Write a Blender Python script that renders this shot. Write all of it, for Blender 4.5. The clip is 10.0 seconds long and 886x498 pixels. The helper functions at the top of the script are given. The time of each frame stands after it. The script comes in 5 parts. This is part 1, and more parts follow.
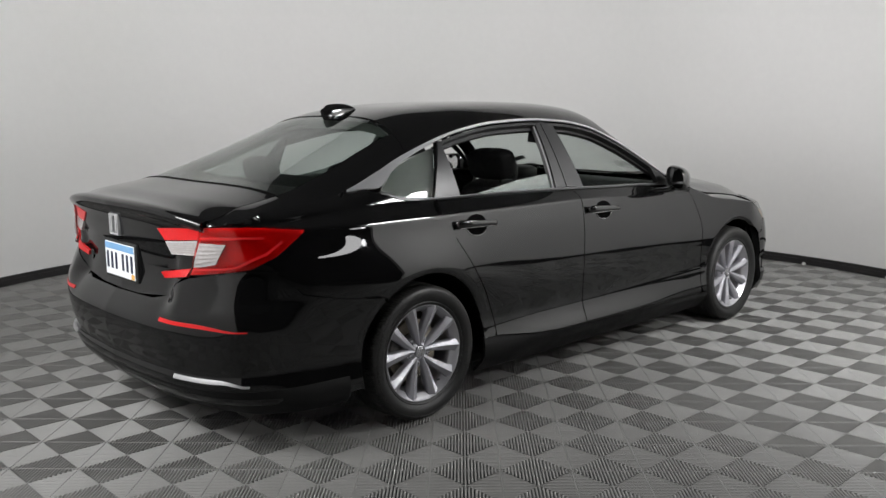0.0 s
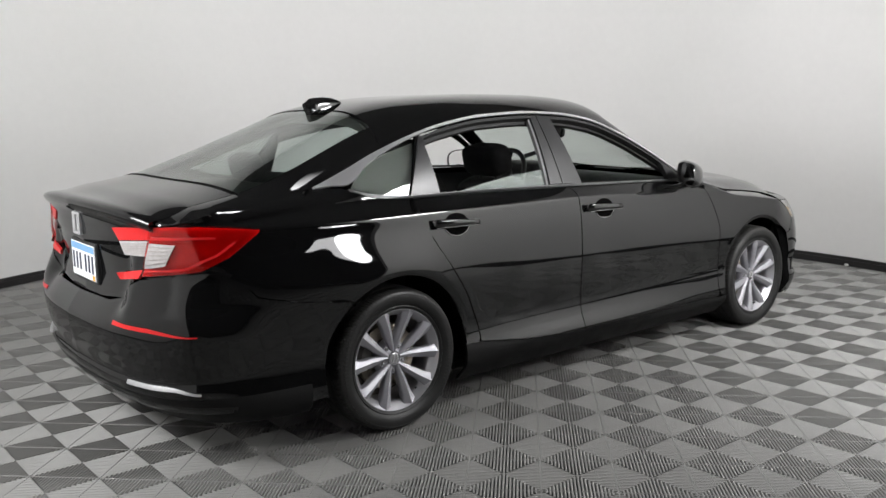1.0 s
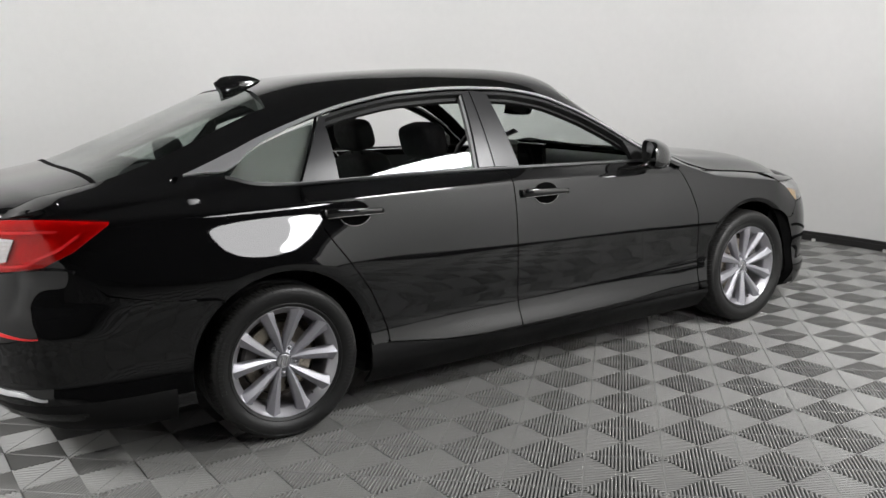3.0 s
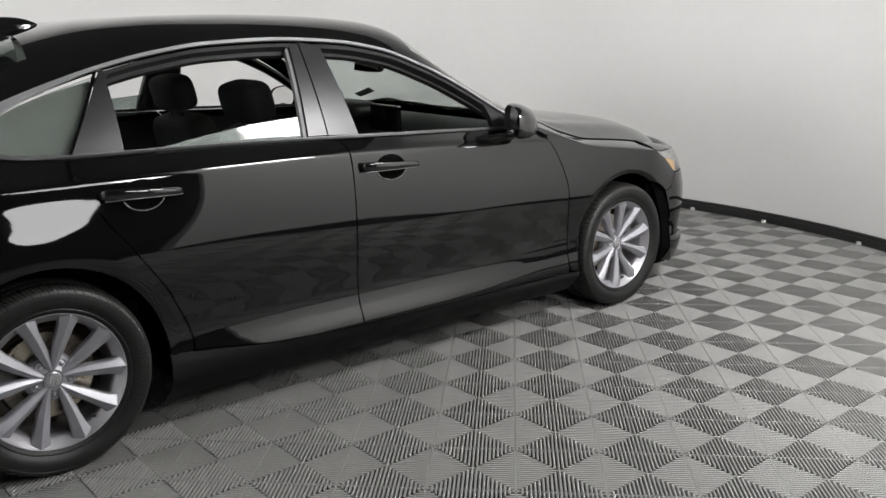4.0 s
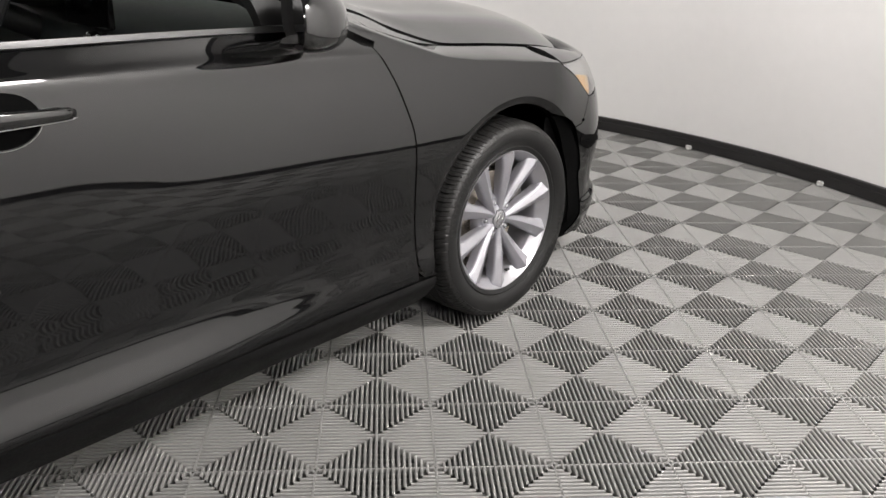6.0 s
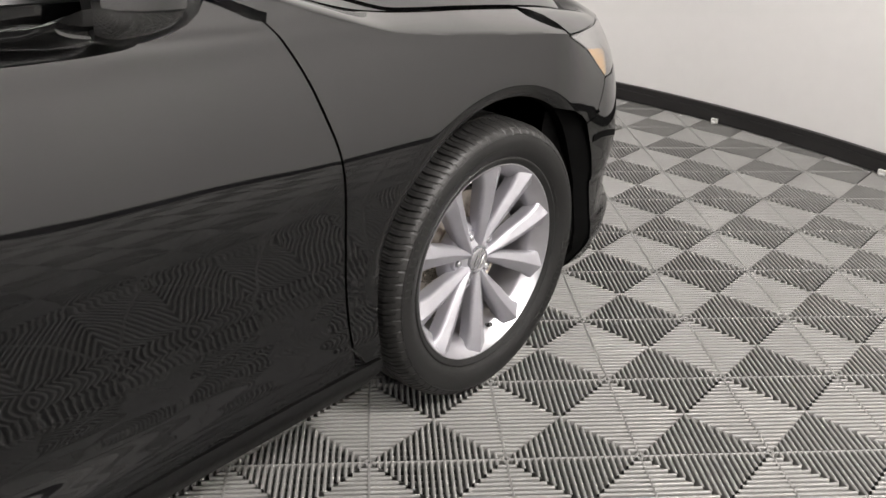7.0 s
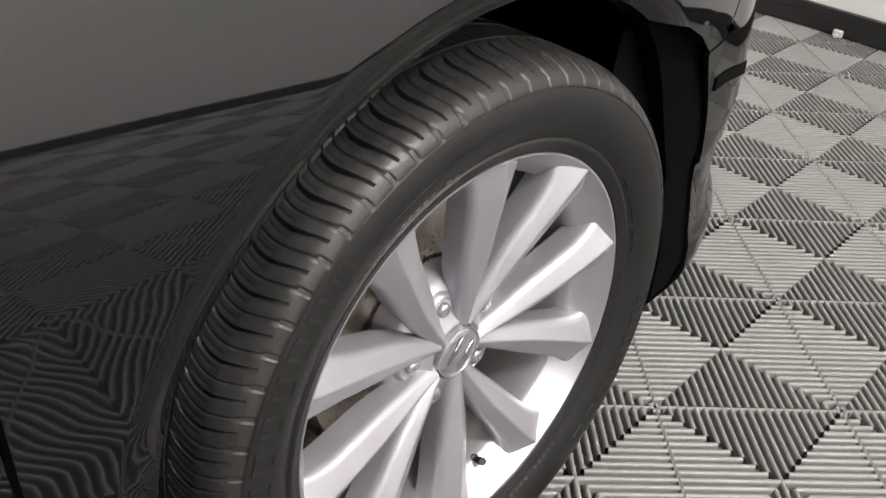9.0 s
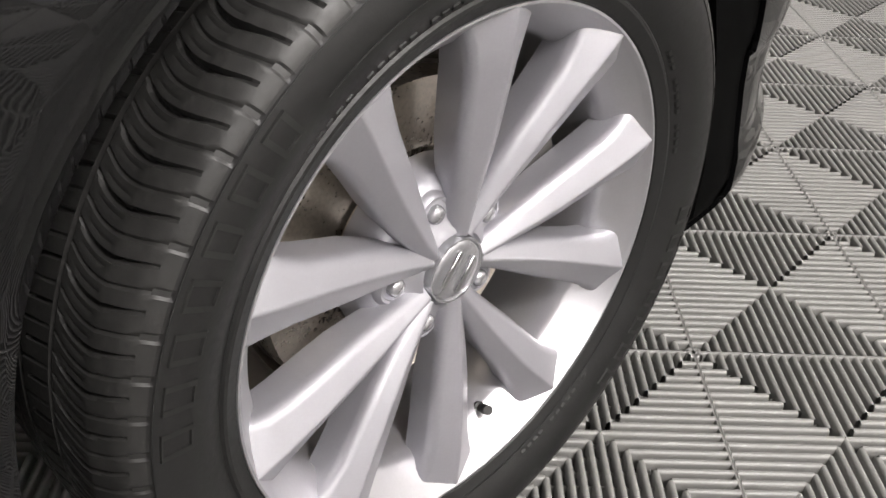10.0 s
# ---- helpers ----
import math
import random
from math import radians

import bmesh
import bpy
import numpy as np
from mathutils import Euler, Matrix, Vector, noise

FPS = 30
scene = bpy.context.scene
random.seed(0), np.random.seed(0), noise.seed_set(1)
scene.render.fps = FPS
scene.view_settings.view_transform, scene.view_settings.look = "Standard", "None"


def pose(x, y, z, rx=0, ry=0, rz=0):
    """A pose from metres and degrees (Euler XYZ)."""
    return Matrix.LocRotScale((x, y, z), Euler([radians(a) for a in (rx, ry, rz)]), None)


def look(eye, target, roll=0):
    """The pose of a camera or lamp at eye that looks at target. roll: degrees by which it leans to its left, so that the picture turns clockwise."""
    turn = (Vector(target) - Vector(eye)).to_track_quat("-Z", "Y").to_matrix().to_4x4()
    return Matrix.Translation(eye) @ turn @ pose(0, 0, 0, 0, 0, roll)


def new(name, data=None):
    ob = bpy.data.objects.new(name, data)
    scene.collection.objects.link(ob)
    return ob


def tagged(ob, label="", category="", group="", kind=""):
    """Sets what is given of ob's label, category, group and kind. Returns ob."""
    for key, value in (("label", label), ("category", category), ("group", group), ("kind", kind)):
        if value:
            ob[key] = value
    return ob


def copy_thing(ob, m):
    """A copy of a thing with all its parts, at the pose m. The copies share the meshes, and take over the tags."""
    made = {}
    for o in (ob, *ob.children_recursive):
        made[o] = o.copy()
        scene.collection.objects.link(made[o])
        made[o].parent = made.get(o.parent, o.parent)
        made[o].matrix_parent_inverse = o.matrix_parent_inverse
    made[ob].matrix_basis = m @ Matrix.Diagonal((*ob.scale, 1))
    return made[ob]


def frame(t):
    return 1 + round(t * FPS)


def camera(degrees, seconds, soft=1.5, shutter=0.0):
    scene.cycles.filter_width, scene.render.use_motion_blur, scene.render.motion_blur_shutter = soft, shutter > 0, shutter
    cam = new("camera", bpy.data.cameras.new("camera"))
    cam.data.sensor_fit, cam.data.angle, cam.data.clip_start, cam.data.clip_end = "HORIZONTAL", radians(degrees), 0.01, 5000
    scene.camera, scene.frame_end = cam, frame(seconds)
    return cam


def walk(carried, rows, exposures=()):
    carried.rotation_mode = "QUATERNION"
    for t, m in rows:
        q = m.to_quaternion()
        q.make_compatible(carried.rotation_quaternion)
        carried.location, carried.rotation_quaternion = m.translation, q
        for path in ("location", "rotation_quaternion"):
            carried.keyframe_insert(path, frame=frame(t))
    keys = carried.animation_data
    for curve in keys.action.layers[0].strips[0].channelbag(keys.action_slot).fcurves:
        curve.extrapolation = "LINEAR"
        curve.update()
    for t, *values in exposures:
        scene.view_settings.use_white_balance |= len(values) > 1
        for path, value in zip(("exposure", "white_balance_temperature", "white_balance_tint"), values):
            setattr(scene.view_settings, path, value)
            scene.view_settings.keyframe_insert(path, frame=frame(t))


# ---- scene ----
cam = camera(53.55, 10.0)
PATH = [
    (0, (-4.062, -3.841, 1.459), (-2.708, -2.404, 1.134), -0.1),
    (0.5, (-3.794, -3.921, 1.458), (-2.487, -2.444, 1.123), -0.5),
    (1, (-3.609, -3.926, 1.434), (-2.366, -2.395, 1.104), -0.6),
    (1.5, (-3.370, -4.033, 1.445), (-2.187, -2.455, 1.108), -0.9),
    (2, (-3.119, -4.110, 1.445), (-2.021, -2.474, 1.094), -1.6),
    (2.2, (-3.045, -4.127, 1.442), (-1.976, -2.472, 1.090), -1.6),
    (3.5, (-2.447, -4.011, 1.407), (-1.373, -2.374, 0.995), -1.8),
    (4, (-2.146, -3.719, 1.408), (-0.903, -2.229, 0.924), -0.3),
    (4.5, (-1.787, -3.454, 1.387), (-0.478, -2.036, 0.863), 0.4),
    (5, (-1.415, -3.104, 1.343), (-0.042, -1.774, 0.757), 1.1),
    (5.5, (-1.049, -2.783, 1.300), (0.359, -1.530, 0.634), 1.4),
    (6.8, (-0.108, -2.077, 1.196), (1.237, -0.860, 0.354), 0.9),
    (7, (0.026, -1.972, 1.184), (1.390, -0.790, 0.323), 1.7),
    (7.5, (0.301, -1.786, 1.150), (1.632, -0.593, 0.255), 1.8),
    (8, (0.569, -1.576, 1.113), (1.873, -0.406, 0.150), 2.2),
    (8.5, (0.767, -1.427, 1.004), (2.050, -0.287, -0.024), 3.2),
    (9, (0.881, -1.336, 0.892), (2.121, -0.194, -0.185), 3.4),
    (9.5, (0.950, -1.294, 0.802), (2.160, -0.156, -0.313), 3.1),
    (10, (0.991, -1.268, 0.741), (2.170, -0.129, -0.403), 2.8),
]
walk(cam, [(t, look(eye, target, roll)) for t, eye, target, roll in PATH],
     [(0, -0.6, 6350, 10), (0.5, -0.65, 6350, 10), (1, -0.3, 6350, 10), (2, -0.25, 6350, 10), (4, -0.3, 6400, 10), (5.5, 0.0, 6550, 12), (7.5, 0.25, 6750, 13), (9, 0.32, 6700, 13), (10, 0.30, 6700, 13)])


# ---- room numbers ----
ROOM_X, ROOM_Y, ROOM_R, ROOM_H = -0.20, 0.045, 4.04, 4.6
GATE_A, GATE_B = radians(212), radians(280)      # the gateway in the drum wall, seen from its centre


# ---- light ----
world = bpy.data.worlds.new("world")
world.use_nodes = True
world.node_tree.nodes["Background"].inputs[0].default_value = (0.02, 0.02, 0.02, 1)
world.node_tree.nodes["Background"].inputs[1].default_value = 0.1
scene.world = world


def lamp(name, kind, m, energy, colour=(1, 1, 1), size=1.0):
    data = bpy.data.lights.new(name, kind)
    data.energy, data.color = energy, colour
    if kind == "AREA":
        data.shape, data.size = "DISK", size
    ob = new(name, data)
    ob.matrix_world = m
    return ob


# unseen lamps added on a hub under the ceiling, turned out to the wall, which throws their light back; none towards the
# gateway
for deg, watts, low, wide in ((297, 86, 1.8, 66), (335, 14, 2.2, 85), (10, 13, 2.2, 85), (55, 15, 2.2, 85), (100, 16, 2.2, 85), (145, 18, 2.2, 85), (188, 18, 2.2, 85)):
    c, s = math.cos(radians(deg)), math.sin(radians(deg))
    at = (ROOM_X + 0.7 * c, ROOM_Y + 0.7 * s, 4.3)
    lamp("added_wall_washer", "AREA", look(at, (ROOM_X + ROOM_R * c, ROOM_Y + ROOM_R * s, low)), watts, (1, 0.985, 0.97), 0.5).data.spread = radians(wide)
# soft lamps in and beside the gateway, turned to the car, and an unseen one added high up to brighten the floor
for deg, high, watts, wide, tall, aim in ((268, 1.80, 17, 1.25, 0.42, (0.3, -0.6, 0.5)), (273, 1.75, 12, 0.40, 0.34, (0.3, -0.6, 0.5)), (184, 2.0, 105, 1.3, 0.9, (0.3, -0.6, 0.5)), (292, 3.4, 170, 0.9, 0.9, (0.2, -1.9, 0.0))):
    c, s = math.cos(radians(deg)), math.sin(radians(deg))
    soft = lamp("gate_and_fill_lamp", "AREA", look((ROOM_X + 3.8 * c, ROOM_Y + 3.8 * s, high), aim), watts, (1, 0.985, 0.97))
    soft.data.shape, soft.data.size, soft.data.size_y = "ELLIPSE", wide, tall


# ---- materials ----
def material(name, colour, rough=0.5, metal=0.0, spec=0.5, coat=0.0, vary=0.0, scale=8.0, bump=0.0, bump_scale=200.0, island=0.0):
    m = bpy.data.materials.new(name)
    m.use_nodes = True
    t = m.node_tree
    b = t.nodes["Principled BSDF"]
    b.inputs["Base Color"].default_value = (*colour, 1)
    b.inputs["Roughness"].default_value = rough
    b.inputs["Metallic"].default_value = metal
    b.inputs["Specular IOR Level"].default_value = spec
    b.inputs["Coat Weight"].default_value = coat
    b.inputs["Coat Roughness"].default_value = 0.05
    geo = t.nodes.new("ShaderNodeTexCoord")
    if vary:
        n1, n2 = t.nodes.new("ShaderNodeTexNoise"), t.nodes.new("ShaderNodeTexNoise")
        n1.inputs["Scale"].default_value, n2.inputs["Scale"].default_value = scale, scale * 14
        n1.inputs["Detail"].default_value = n2.inputs["Detail"].default_value = 6
        t.links.new(geo.outputs["Object"], n1.inputs["Vector"])
        t.links.new(geo.outputs["Object"], n2.inputs["Vector"])
        add = t.nodes.new("ShaderNodeMath")
        add.operation = "ADD"
        t.links.new(n1.outputs["Fac"], add.inputs[0])
        t.links.new(n2.outputs["Fac"], add.inputs[1])
        span = t.nodes.new("ShaderNodeMapRange")
        span.inputs["From Min"].default_value, span.inputs["From Max"].default_value = 0.6, 1.4
        span.inputs["To Min"].default_value, span.inputs["To Max"].default_value = 1 - vary, 1 + vary
        t.links.new(add.outputs[0], span.inputs["Value"])
        last = span.outputs["Result"]
        if island:
            info = t.nodes.new("ShaderNodeObjectInfo")
            far = t.nodes.new("ShaderNodeMapRange")
            far.inputs["To Min"].default_value, far.inputs["To Max"].default_value = 1 - island, 1 + island
            t.links.new(info.outputs["Random"], far.inputs["Value"])
            both = t.nodes.new("ShaderNodeMath")
            both.operation = "MULTIPLY"
            t.links.new(last, both.inputs[0])
            t.links.new(far.outputs["Result"], both.inputs[1])
            last = both.outputs[0]
        mix = t.nodes.new("ShaderNodeVectorMath")
        mix.operation = "SCALE"
        mix.inputs[0].default_value = colour
        t.links.new(last, mix.inputs["Scale"])
        t.links.new(mix.outputs["Vector"], b.inputs["Base Color"])
        mul = t.nodes.new("ShaderNodeMath")
        mul.operation = "MULTIPLY"
        mul.inputs[1].default_value = rough
        t.links.new(span.outputs["Result"], mul.inputs[0])
        t.links.new(mul.outputs[0], b.inputs["Roughness"])
    if bump:
        n3, bp = t.nodes.new("ShaderNodeTexNoise"), t.nodes.new("ShaderNodeBump")
        n3.inputs["Scale"].default_value, n3.inputs["Detail"].default_value = bump_scale, 4
        t.links.new(geo.outputs["Object"], n3.inputs["Vector"])
        bp.inputs["Strength"].default_value, bp.inputs["Distance"].default_value = bump, 0.002
        t.links.new(n3.outputs["Fac"], bp.inputs["Height"])
        t.links.new(bp.outputs["Normal"], b.inputs["Normal"])
    return m


def glass(name, tint, rough=0.0):
    m = bpy.data.materials.new(name)
    m.use_nodes = True
    b = m.node_tree.nodes["Principled BSDF"]
    b.inputs["Base Color"].default_value = (*tint, 1)
    b.inputs["Roughness"].default_value = rough
    b.inputs["Transmission Weight"].default_value = 1.0
    b.inputs["IOR"].default_value = 1.45
    return m


WALL = material("white_wall_paint", (0.78, 0.775, 0.76), 0.75, vary=0.02, scale=1.2, bump=0.05, bump_scale=60)
CEILING = material("dark_ceiling", (0.06, 0.06, 0.06), 0.8, vary=0.02, scale=1.0)
TRIM = material("black_rubber_skirting", (0.018, 0.017, 0.017), 0.45, vary=0.25, scale=3)
TILE = material("grey_floor_plastic", (0.232, 0.230, 0.221), 0.42, spec=0.6, coat=0.08, vary=0.06, scale=5, island=0.04)
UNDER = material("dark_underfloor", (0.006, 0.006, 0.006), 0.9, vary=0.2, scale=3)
DARK = material("dark_hall_paint", (0.03, 0.03, 0.03), 0.8, vary=0.1, scale=1)
PAINT = material("black_car_paint", (0.0040, 0.0040, 0.0042), 0.5, spec=0.0, coat=1.0)
PAINT.node_tree.nodes["Principled BSDF"].inputs["Coat IOR"].default_value = 1.52
PAINT.node_tree.nodes["Principled BSDF"].inputs["Coat Roughness"].default_value = 0.03
CHROME = material("chrome", (0.75, 0.75, 0.76), 0.12, 1.0, vary=0.03, scale=20)
SATIN = material("satin_window_trim", (0.66, 0.66, 0.67), 0.38, 0.8, vary=0.04, scale=20)
# one wheel silver in two tones: the rim's stronger light is in its colour
ALLOY_LIT = material("silver_alloy_lit", (0.58, 0.575, 0.60), 0.36, 0.85, vary=0.04, scale=30)
SPOKE = material("silver_alloy_dim", (0.37, 0.368, 0.395), 0.48, 0.65, coat=0.3, vary=0.04, scale=30)
RUBBER = material("tyre_rubber", (0.011, 0.011, 0.0108), 0.43, spec=0.36, vary=0.22, scale=14, bump=0.05, bump_scale=300)
PLASTIC = material("black_plastic", (0.012, 0.012, 0.012), 0.5, vary=0.15, scale=20)
SILL = material("black_sill_plastic", (0.004, 0.004, 0.004), 0.6, spec=0.2, vary=0.2, scale=10)
CHANNEL = material("grey_window_channel", (0.17, 0.17, 0.17), 0.5, vary=0.05, scale=20)
# pale with dust and with the wall's reflection put into its colour
PALE_GLASS = glass("pale_green_glass", (0.62, 0.70, 0.665), 0.05)
PALE_GLASS.node_tree.nodes["Principled BSDF"].inputs["Transmission Weight"].default_value = 0.72
# pale tone that stands for the light seen in the quarter window
QUARTER_PALE = material("pale_quarter_light", (0.55, 0.55, 0.53), 0.9, vary=0.08, scale=20)
SATIN_DARK = material("dark_satin_trim", (0.07, 0.07, 0.07), 0.4, 0.5, vary=0.05, scale=20)
SATIN_BLACK = material("satin_black_film", (0.022, 0.022, 0.023), 0.33, vary=0.08, scale=10)
HEADLINER = material("grey_headliner_cloth", (0.30, 0.295, 0.28), 0.95, vary=0.06, scale=20, bump=0.2, bump_scale=500)
CLOTH = material("black_seat_cloth", (0.014, 0.014, 0.015), 0.9, vary=0.2, scale=25, bump=0.4, bump_scale=600)
MIRROR = material("mirror_silver", (0.85, 0.85, 0.85), 0.02, 1.0)
DARK_GLASS = glass("dark_tinted_glass", (0.68, 0.72, 0.70))
SIDE_GLASS = glass("green_tinted_glass", (0.76, 0.82, 0.79))
CLEAR = glass("clear_lens", (0.95, 0.95, 0.95))
RED_GLASS = glass("red_lens", (1.0, 0.22, 0.20), 0.10)
RED = material("red_reflector", (0.52, 0.008, 0.010), 0.3, coat=0.1, vary=0.1, scale=60)
AMBER = material("amber_reflector", (0.80, 0.43, 0.09), 0.25, coat=0.5, vary=0.08, scale=60)
SILVER = material("lamp_silver", (0.75, 0.75, 0.75), 0.2, 1.0, vary=0.05, scale=60)
STEEL = material("brake_disc_steel", (0.46, 0.415, 0.345), 0.30, 0.95, vary=0.3, scale=18)
RUSTY = material("brown_disc_shield", (0.09, 0.075, 0.06), 0.6, 0.3, vary=0.4, scale=12)
CAST = material("cast_iron", (0.10, 0.095, 0.09), 0.55, 0.5, vary=0.3, scale=25)
PLATE = material("number_plate_white", (0.78, 0.80, 0.82), 0.35, vary=0.03, scale=30)
PLATE_BLUE = material("number_plate_blue", (0.16, 0.33, 0.55), 0.35, vary=0.15, scale=30)
PLATE_INK = material("number_plate_ink", (0.012, 0.016, 0.04), 0.4)
PAPER = material("sticker_grey", (0.25, 0.25, 0.25), 0.6)
CLEAR_LAMP = material("clear_lamp_plastic", (0.52, 0.50, 0.49), 0.15, 0.3, coat=0.6, vary=0.2, scale=70)
LENS_LINE = material("grey_lens_groove", (0.26, 0.23, 0.225), 0.3, coat=0.3, vary=0.1, scale=60)
REAR_GLASS = glass("rear_window_glass", (0.55, 0.62, 0.59))
REAR_GLASS.node_tree.nodes["Principled BSDF"].inputs["IOR"].default_value = 1.33
DASH = material("dark_grey_dash_plastic", (0.028, 0.030, 0.030), 0.6, vary=0.1, scale=30, bump=0.2, bump_scale=500)
RUBBER_MARK = material("sidewall_mark_rubber", (0.012, 0.012, 0.0115), 0.40, vary=0.15, scale=30)
TREAD = material("dusty_tread_rubber", (0.019, 0.0187, 0.018), 0.46, spec=0.45, vary=0.30, scale=16, bump=0.05, bump_scale=300)
CAP = material("grey_cap_lacquer", (0.42, 0.42, 0.44), 0.22, 0.7, coat=0.4, vary=0.04, scale=40)
CLIP = material("clear_clip_plastic", (0.6, 0.6, 0.58), 0.3, vary=0.05, scale=30)
# near-black for rubber, liners and slots; also stands for shade behind the handles
BLACK_AND_SHADE = material("black_trim_and_shade", (0.002, 0.002, 0.002), 0.7, spec=0.03)
GLOSS = material("gloss_black_plastic", (0.008, 0.008, 0.008), 0.08, coat=0.5)


# ---- mesh helpers ----
def part(name, bm, mat, parent=None, label="", smooth=False, at=None, sharp=35):
    """Links a bmesh as one mesh object, under a thing or a part."""
    me = bpy.data.meshes.new(name)
    bm.normal_update()
    if smooth:
        for f in bm.faces:
            f.smooth = True
        for e in bm.edges:
            if len(e.link_faces) == 2 and e.calc_face_angle(0) > radians(sharp):
                e.smooth = False
    bm.to_mesh(me)
    bm.free()
    me.materials.append(mat)
    ob = new(name, me)
    if parent is not None:
        ob.parent = parent
    if at is not None:
        ob.matrix_basis = at
    if label:
        tagged(ob, label)
    return ob


def box(bm, x0, x1, y0, y1, z0, z1, bevel=0.0, seg=2):
    vs = [bm.verts.new((x, y, z)) for x in (x0, x1) for y in (y0, y1) for z in (z0, z1)]
    fs = [bm.faces.new([vs[i] for i in q]) for q in ((0, 1, 3, 2), (4, 6, 7, 5), (0, 4, 5, 1), (2, 3, 7, 6), (0, 2, 6, 4), (1, 5, 7, 3))]
    if bevel:
        bmesh.ops.bevel(bm, geom=list({e for f in fs for e in f.edges}), offset=bevel, segments=seg, affect="EDGES", profile=0.5)
    return vs


def grid(bm, rows, closed=False):
    """Faces over a net of points, row by row."""
    net = [[bm.verts.new(p) for p in r] for r in rows]
    for a, b in zip(net, net[1:]):
        n = len(a)
        for i in range(n if closed else n - 1):
            j = (i + 1) % n
            bm.faces.new((a[i], a[j], b[j], b[i]))
    return net


def lathe(bm, profile, axis="y", steps=64, start=0.0, end=2 * math.pi):
    """Turns (radius, height) pairs round an axis."""
    full = abs(end - start - 2 * math.pi) < 1e-6
    rows = []
    for r, h in profile:
        ring = []
        for i in range(steps if full else steps + 1):
            a = start + (end - start) * i / steps
            c, s = r * math.cos(a), r * math.sin(a)
            ring.append({"y": (c, h, s), "z": (c, s, h), "x": (h, c, s)}[axis])
        rows.append(ring)
    return grid(bm, rows, full)


# ---- room ----
def arc_points(r, a, b, n):
    return [(ROOM_X + r * math.cos(a + (b - a) * i / n), ROOM_Y + r * math.sin(a + (b - a) * i / n)) for i in range(n + 1)]


def bent_wall(bm, r0, r1, a, b, z0, z1, n):
    inner, outer = arc_points(r0, a, b, n), arc_points(r1, a, b, n)
    rows = [[(*p, z0) for p in inner], [(*p, z1) for p in inner], [(*p, z1) for p in outer], [(*p, z0) for p in outer], [(*p, z0) for p in inner]]
    net = grid(bm, rows)
    for i in (0, -1):
        bm.faces.new([net[k][i] for k in range(4)])
    bmesh.ops.remove_doubles(bm, verts=bm.verts, dist=1e-5)


bm = bmesh.new()
bent_wall(bm, ROOM_R, ROOM_R + 0.12, GATE_B - 2 * math.pi, GATE_A, -0.02, ROOM_H, 160)
tagged(part("wall_drum", bm, WALL, smooth=True), "smooth white curved studio wall standing on the tiled floor", "wall", kind="structure")
bm = bmesh.new()
bent_wall(bm, ROOM_R - 0.022, ROOM_R - 0.001, GATE_B - 2 * math.pi, GATE_A, 0.002, 0.078, 160)
bent_wall(bm, ROOM_R - 0.028, ROOM_R - 0.0205, GATE_B - 2 * math.pi, GATE_A, 0.004, 0.052, 160)
tagged(part("baseboard", bm, TRIM, smooth=True), "black rubber skirting along the curved white wall", "skirting", kind="structure")
bm = bmesh.new()
lathe(bm, [(0.001, 0), (ROOM_R + 0.1, 0), (ROOM_R + 0.1, 0.1), (0.001, 0.1)], "z", 96)
ob = part("ceiling", bm, CEILING)
ob.location = (ROOM_X, ROOM_Y, ROOM_H)
tagged(ob, "dark flat studio ceiling", "ceiling", kind="structure")
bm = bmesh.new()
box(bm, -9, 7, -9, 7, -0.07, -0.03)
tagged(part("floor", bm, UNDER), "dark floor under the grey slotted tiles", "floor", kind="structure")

# dark hall round the drum
bm = bmesh.new()
box(bm, -9, 7, -9, 7, -0.07, 5.2)
bmesh.ops.delete(bm, geom=[f for f in bm.faces if f.calc_center_median().z < 0], context="FACES")
tagged(part("wall_hall", bm, DARK), "dark unlit hall wall behind the studio drum", "wall", kind="structure")


# ---- curves and surfaces of the car ----
def curve(*knots):
    """A smooth function through (x, y) knots that never overshoots."""
    xs, ys = [k[0] for k in knots], [k[1] for k in knots]
    h = [b - a for a, b in zip(xs, xs[1:])]
    d = [(b - a) / w for a, b, w in zip(ys, ys[1:], h)]
    m = [d[0]] + [0 if a * b <= 0 else 2 * a * b / (a + b) for a, b in zip(d, d[1:])] + [d[-1]]

    def f(x):
        if x <= xs[0]:
            return ys[0] + m[0] * (x - xs[0]) if xs[0] - x < 0.1 else ys[0] - m[0] * 0.1
        if x >= xs[-1]:
            return ys[-1] + m[-1] * min(0.1, x - xs[-1])
        i = max(k for k in range(len(h)) if xs[k] <= x)
        t = (x - xs[i]) / h[i]
        return ys[i] * (1 + 2 * t) * (1 - t) ** 2 + m[i] * h[i] * t * (1 - t) ** 2 + ys[i + 1] * t * t * (3 - 2 * t) + m[i + 1] * h[i] * t * t * (t - 1)
    return f


def ease(x, a, b):
    t = min(1, max(0, (x - a) / (b - a)))
    return t * t * (3 - 2 * t)


AXLE_F, AXLE_R, HUB_Z, ARCH_F, ARCH_R = 1.415, -1.415, 0.317, 0.375, 0.385
plan_x = curve((-3.25, -2.530), (-3.0, -2.520), (-2.8, -2.498), (-2.6, -2.445), (-2.4, -2.335), (-2.2, -2.175), (-2.0, -1.99), (-1.8, -1.8), (1.7, 1.7), (1.9, 1.89), (2.1, 2.07), (2.3, 2.22), (2.5, 2.33), (2.75, 2.40), (3.0, 2.43))
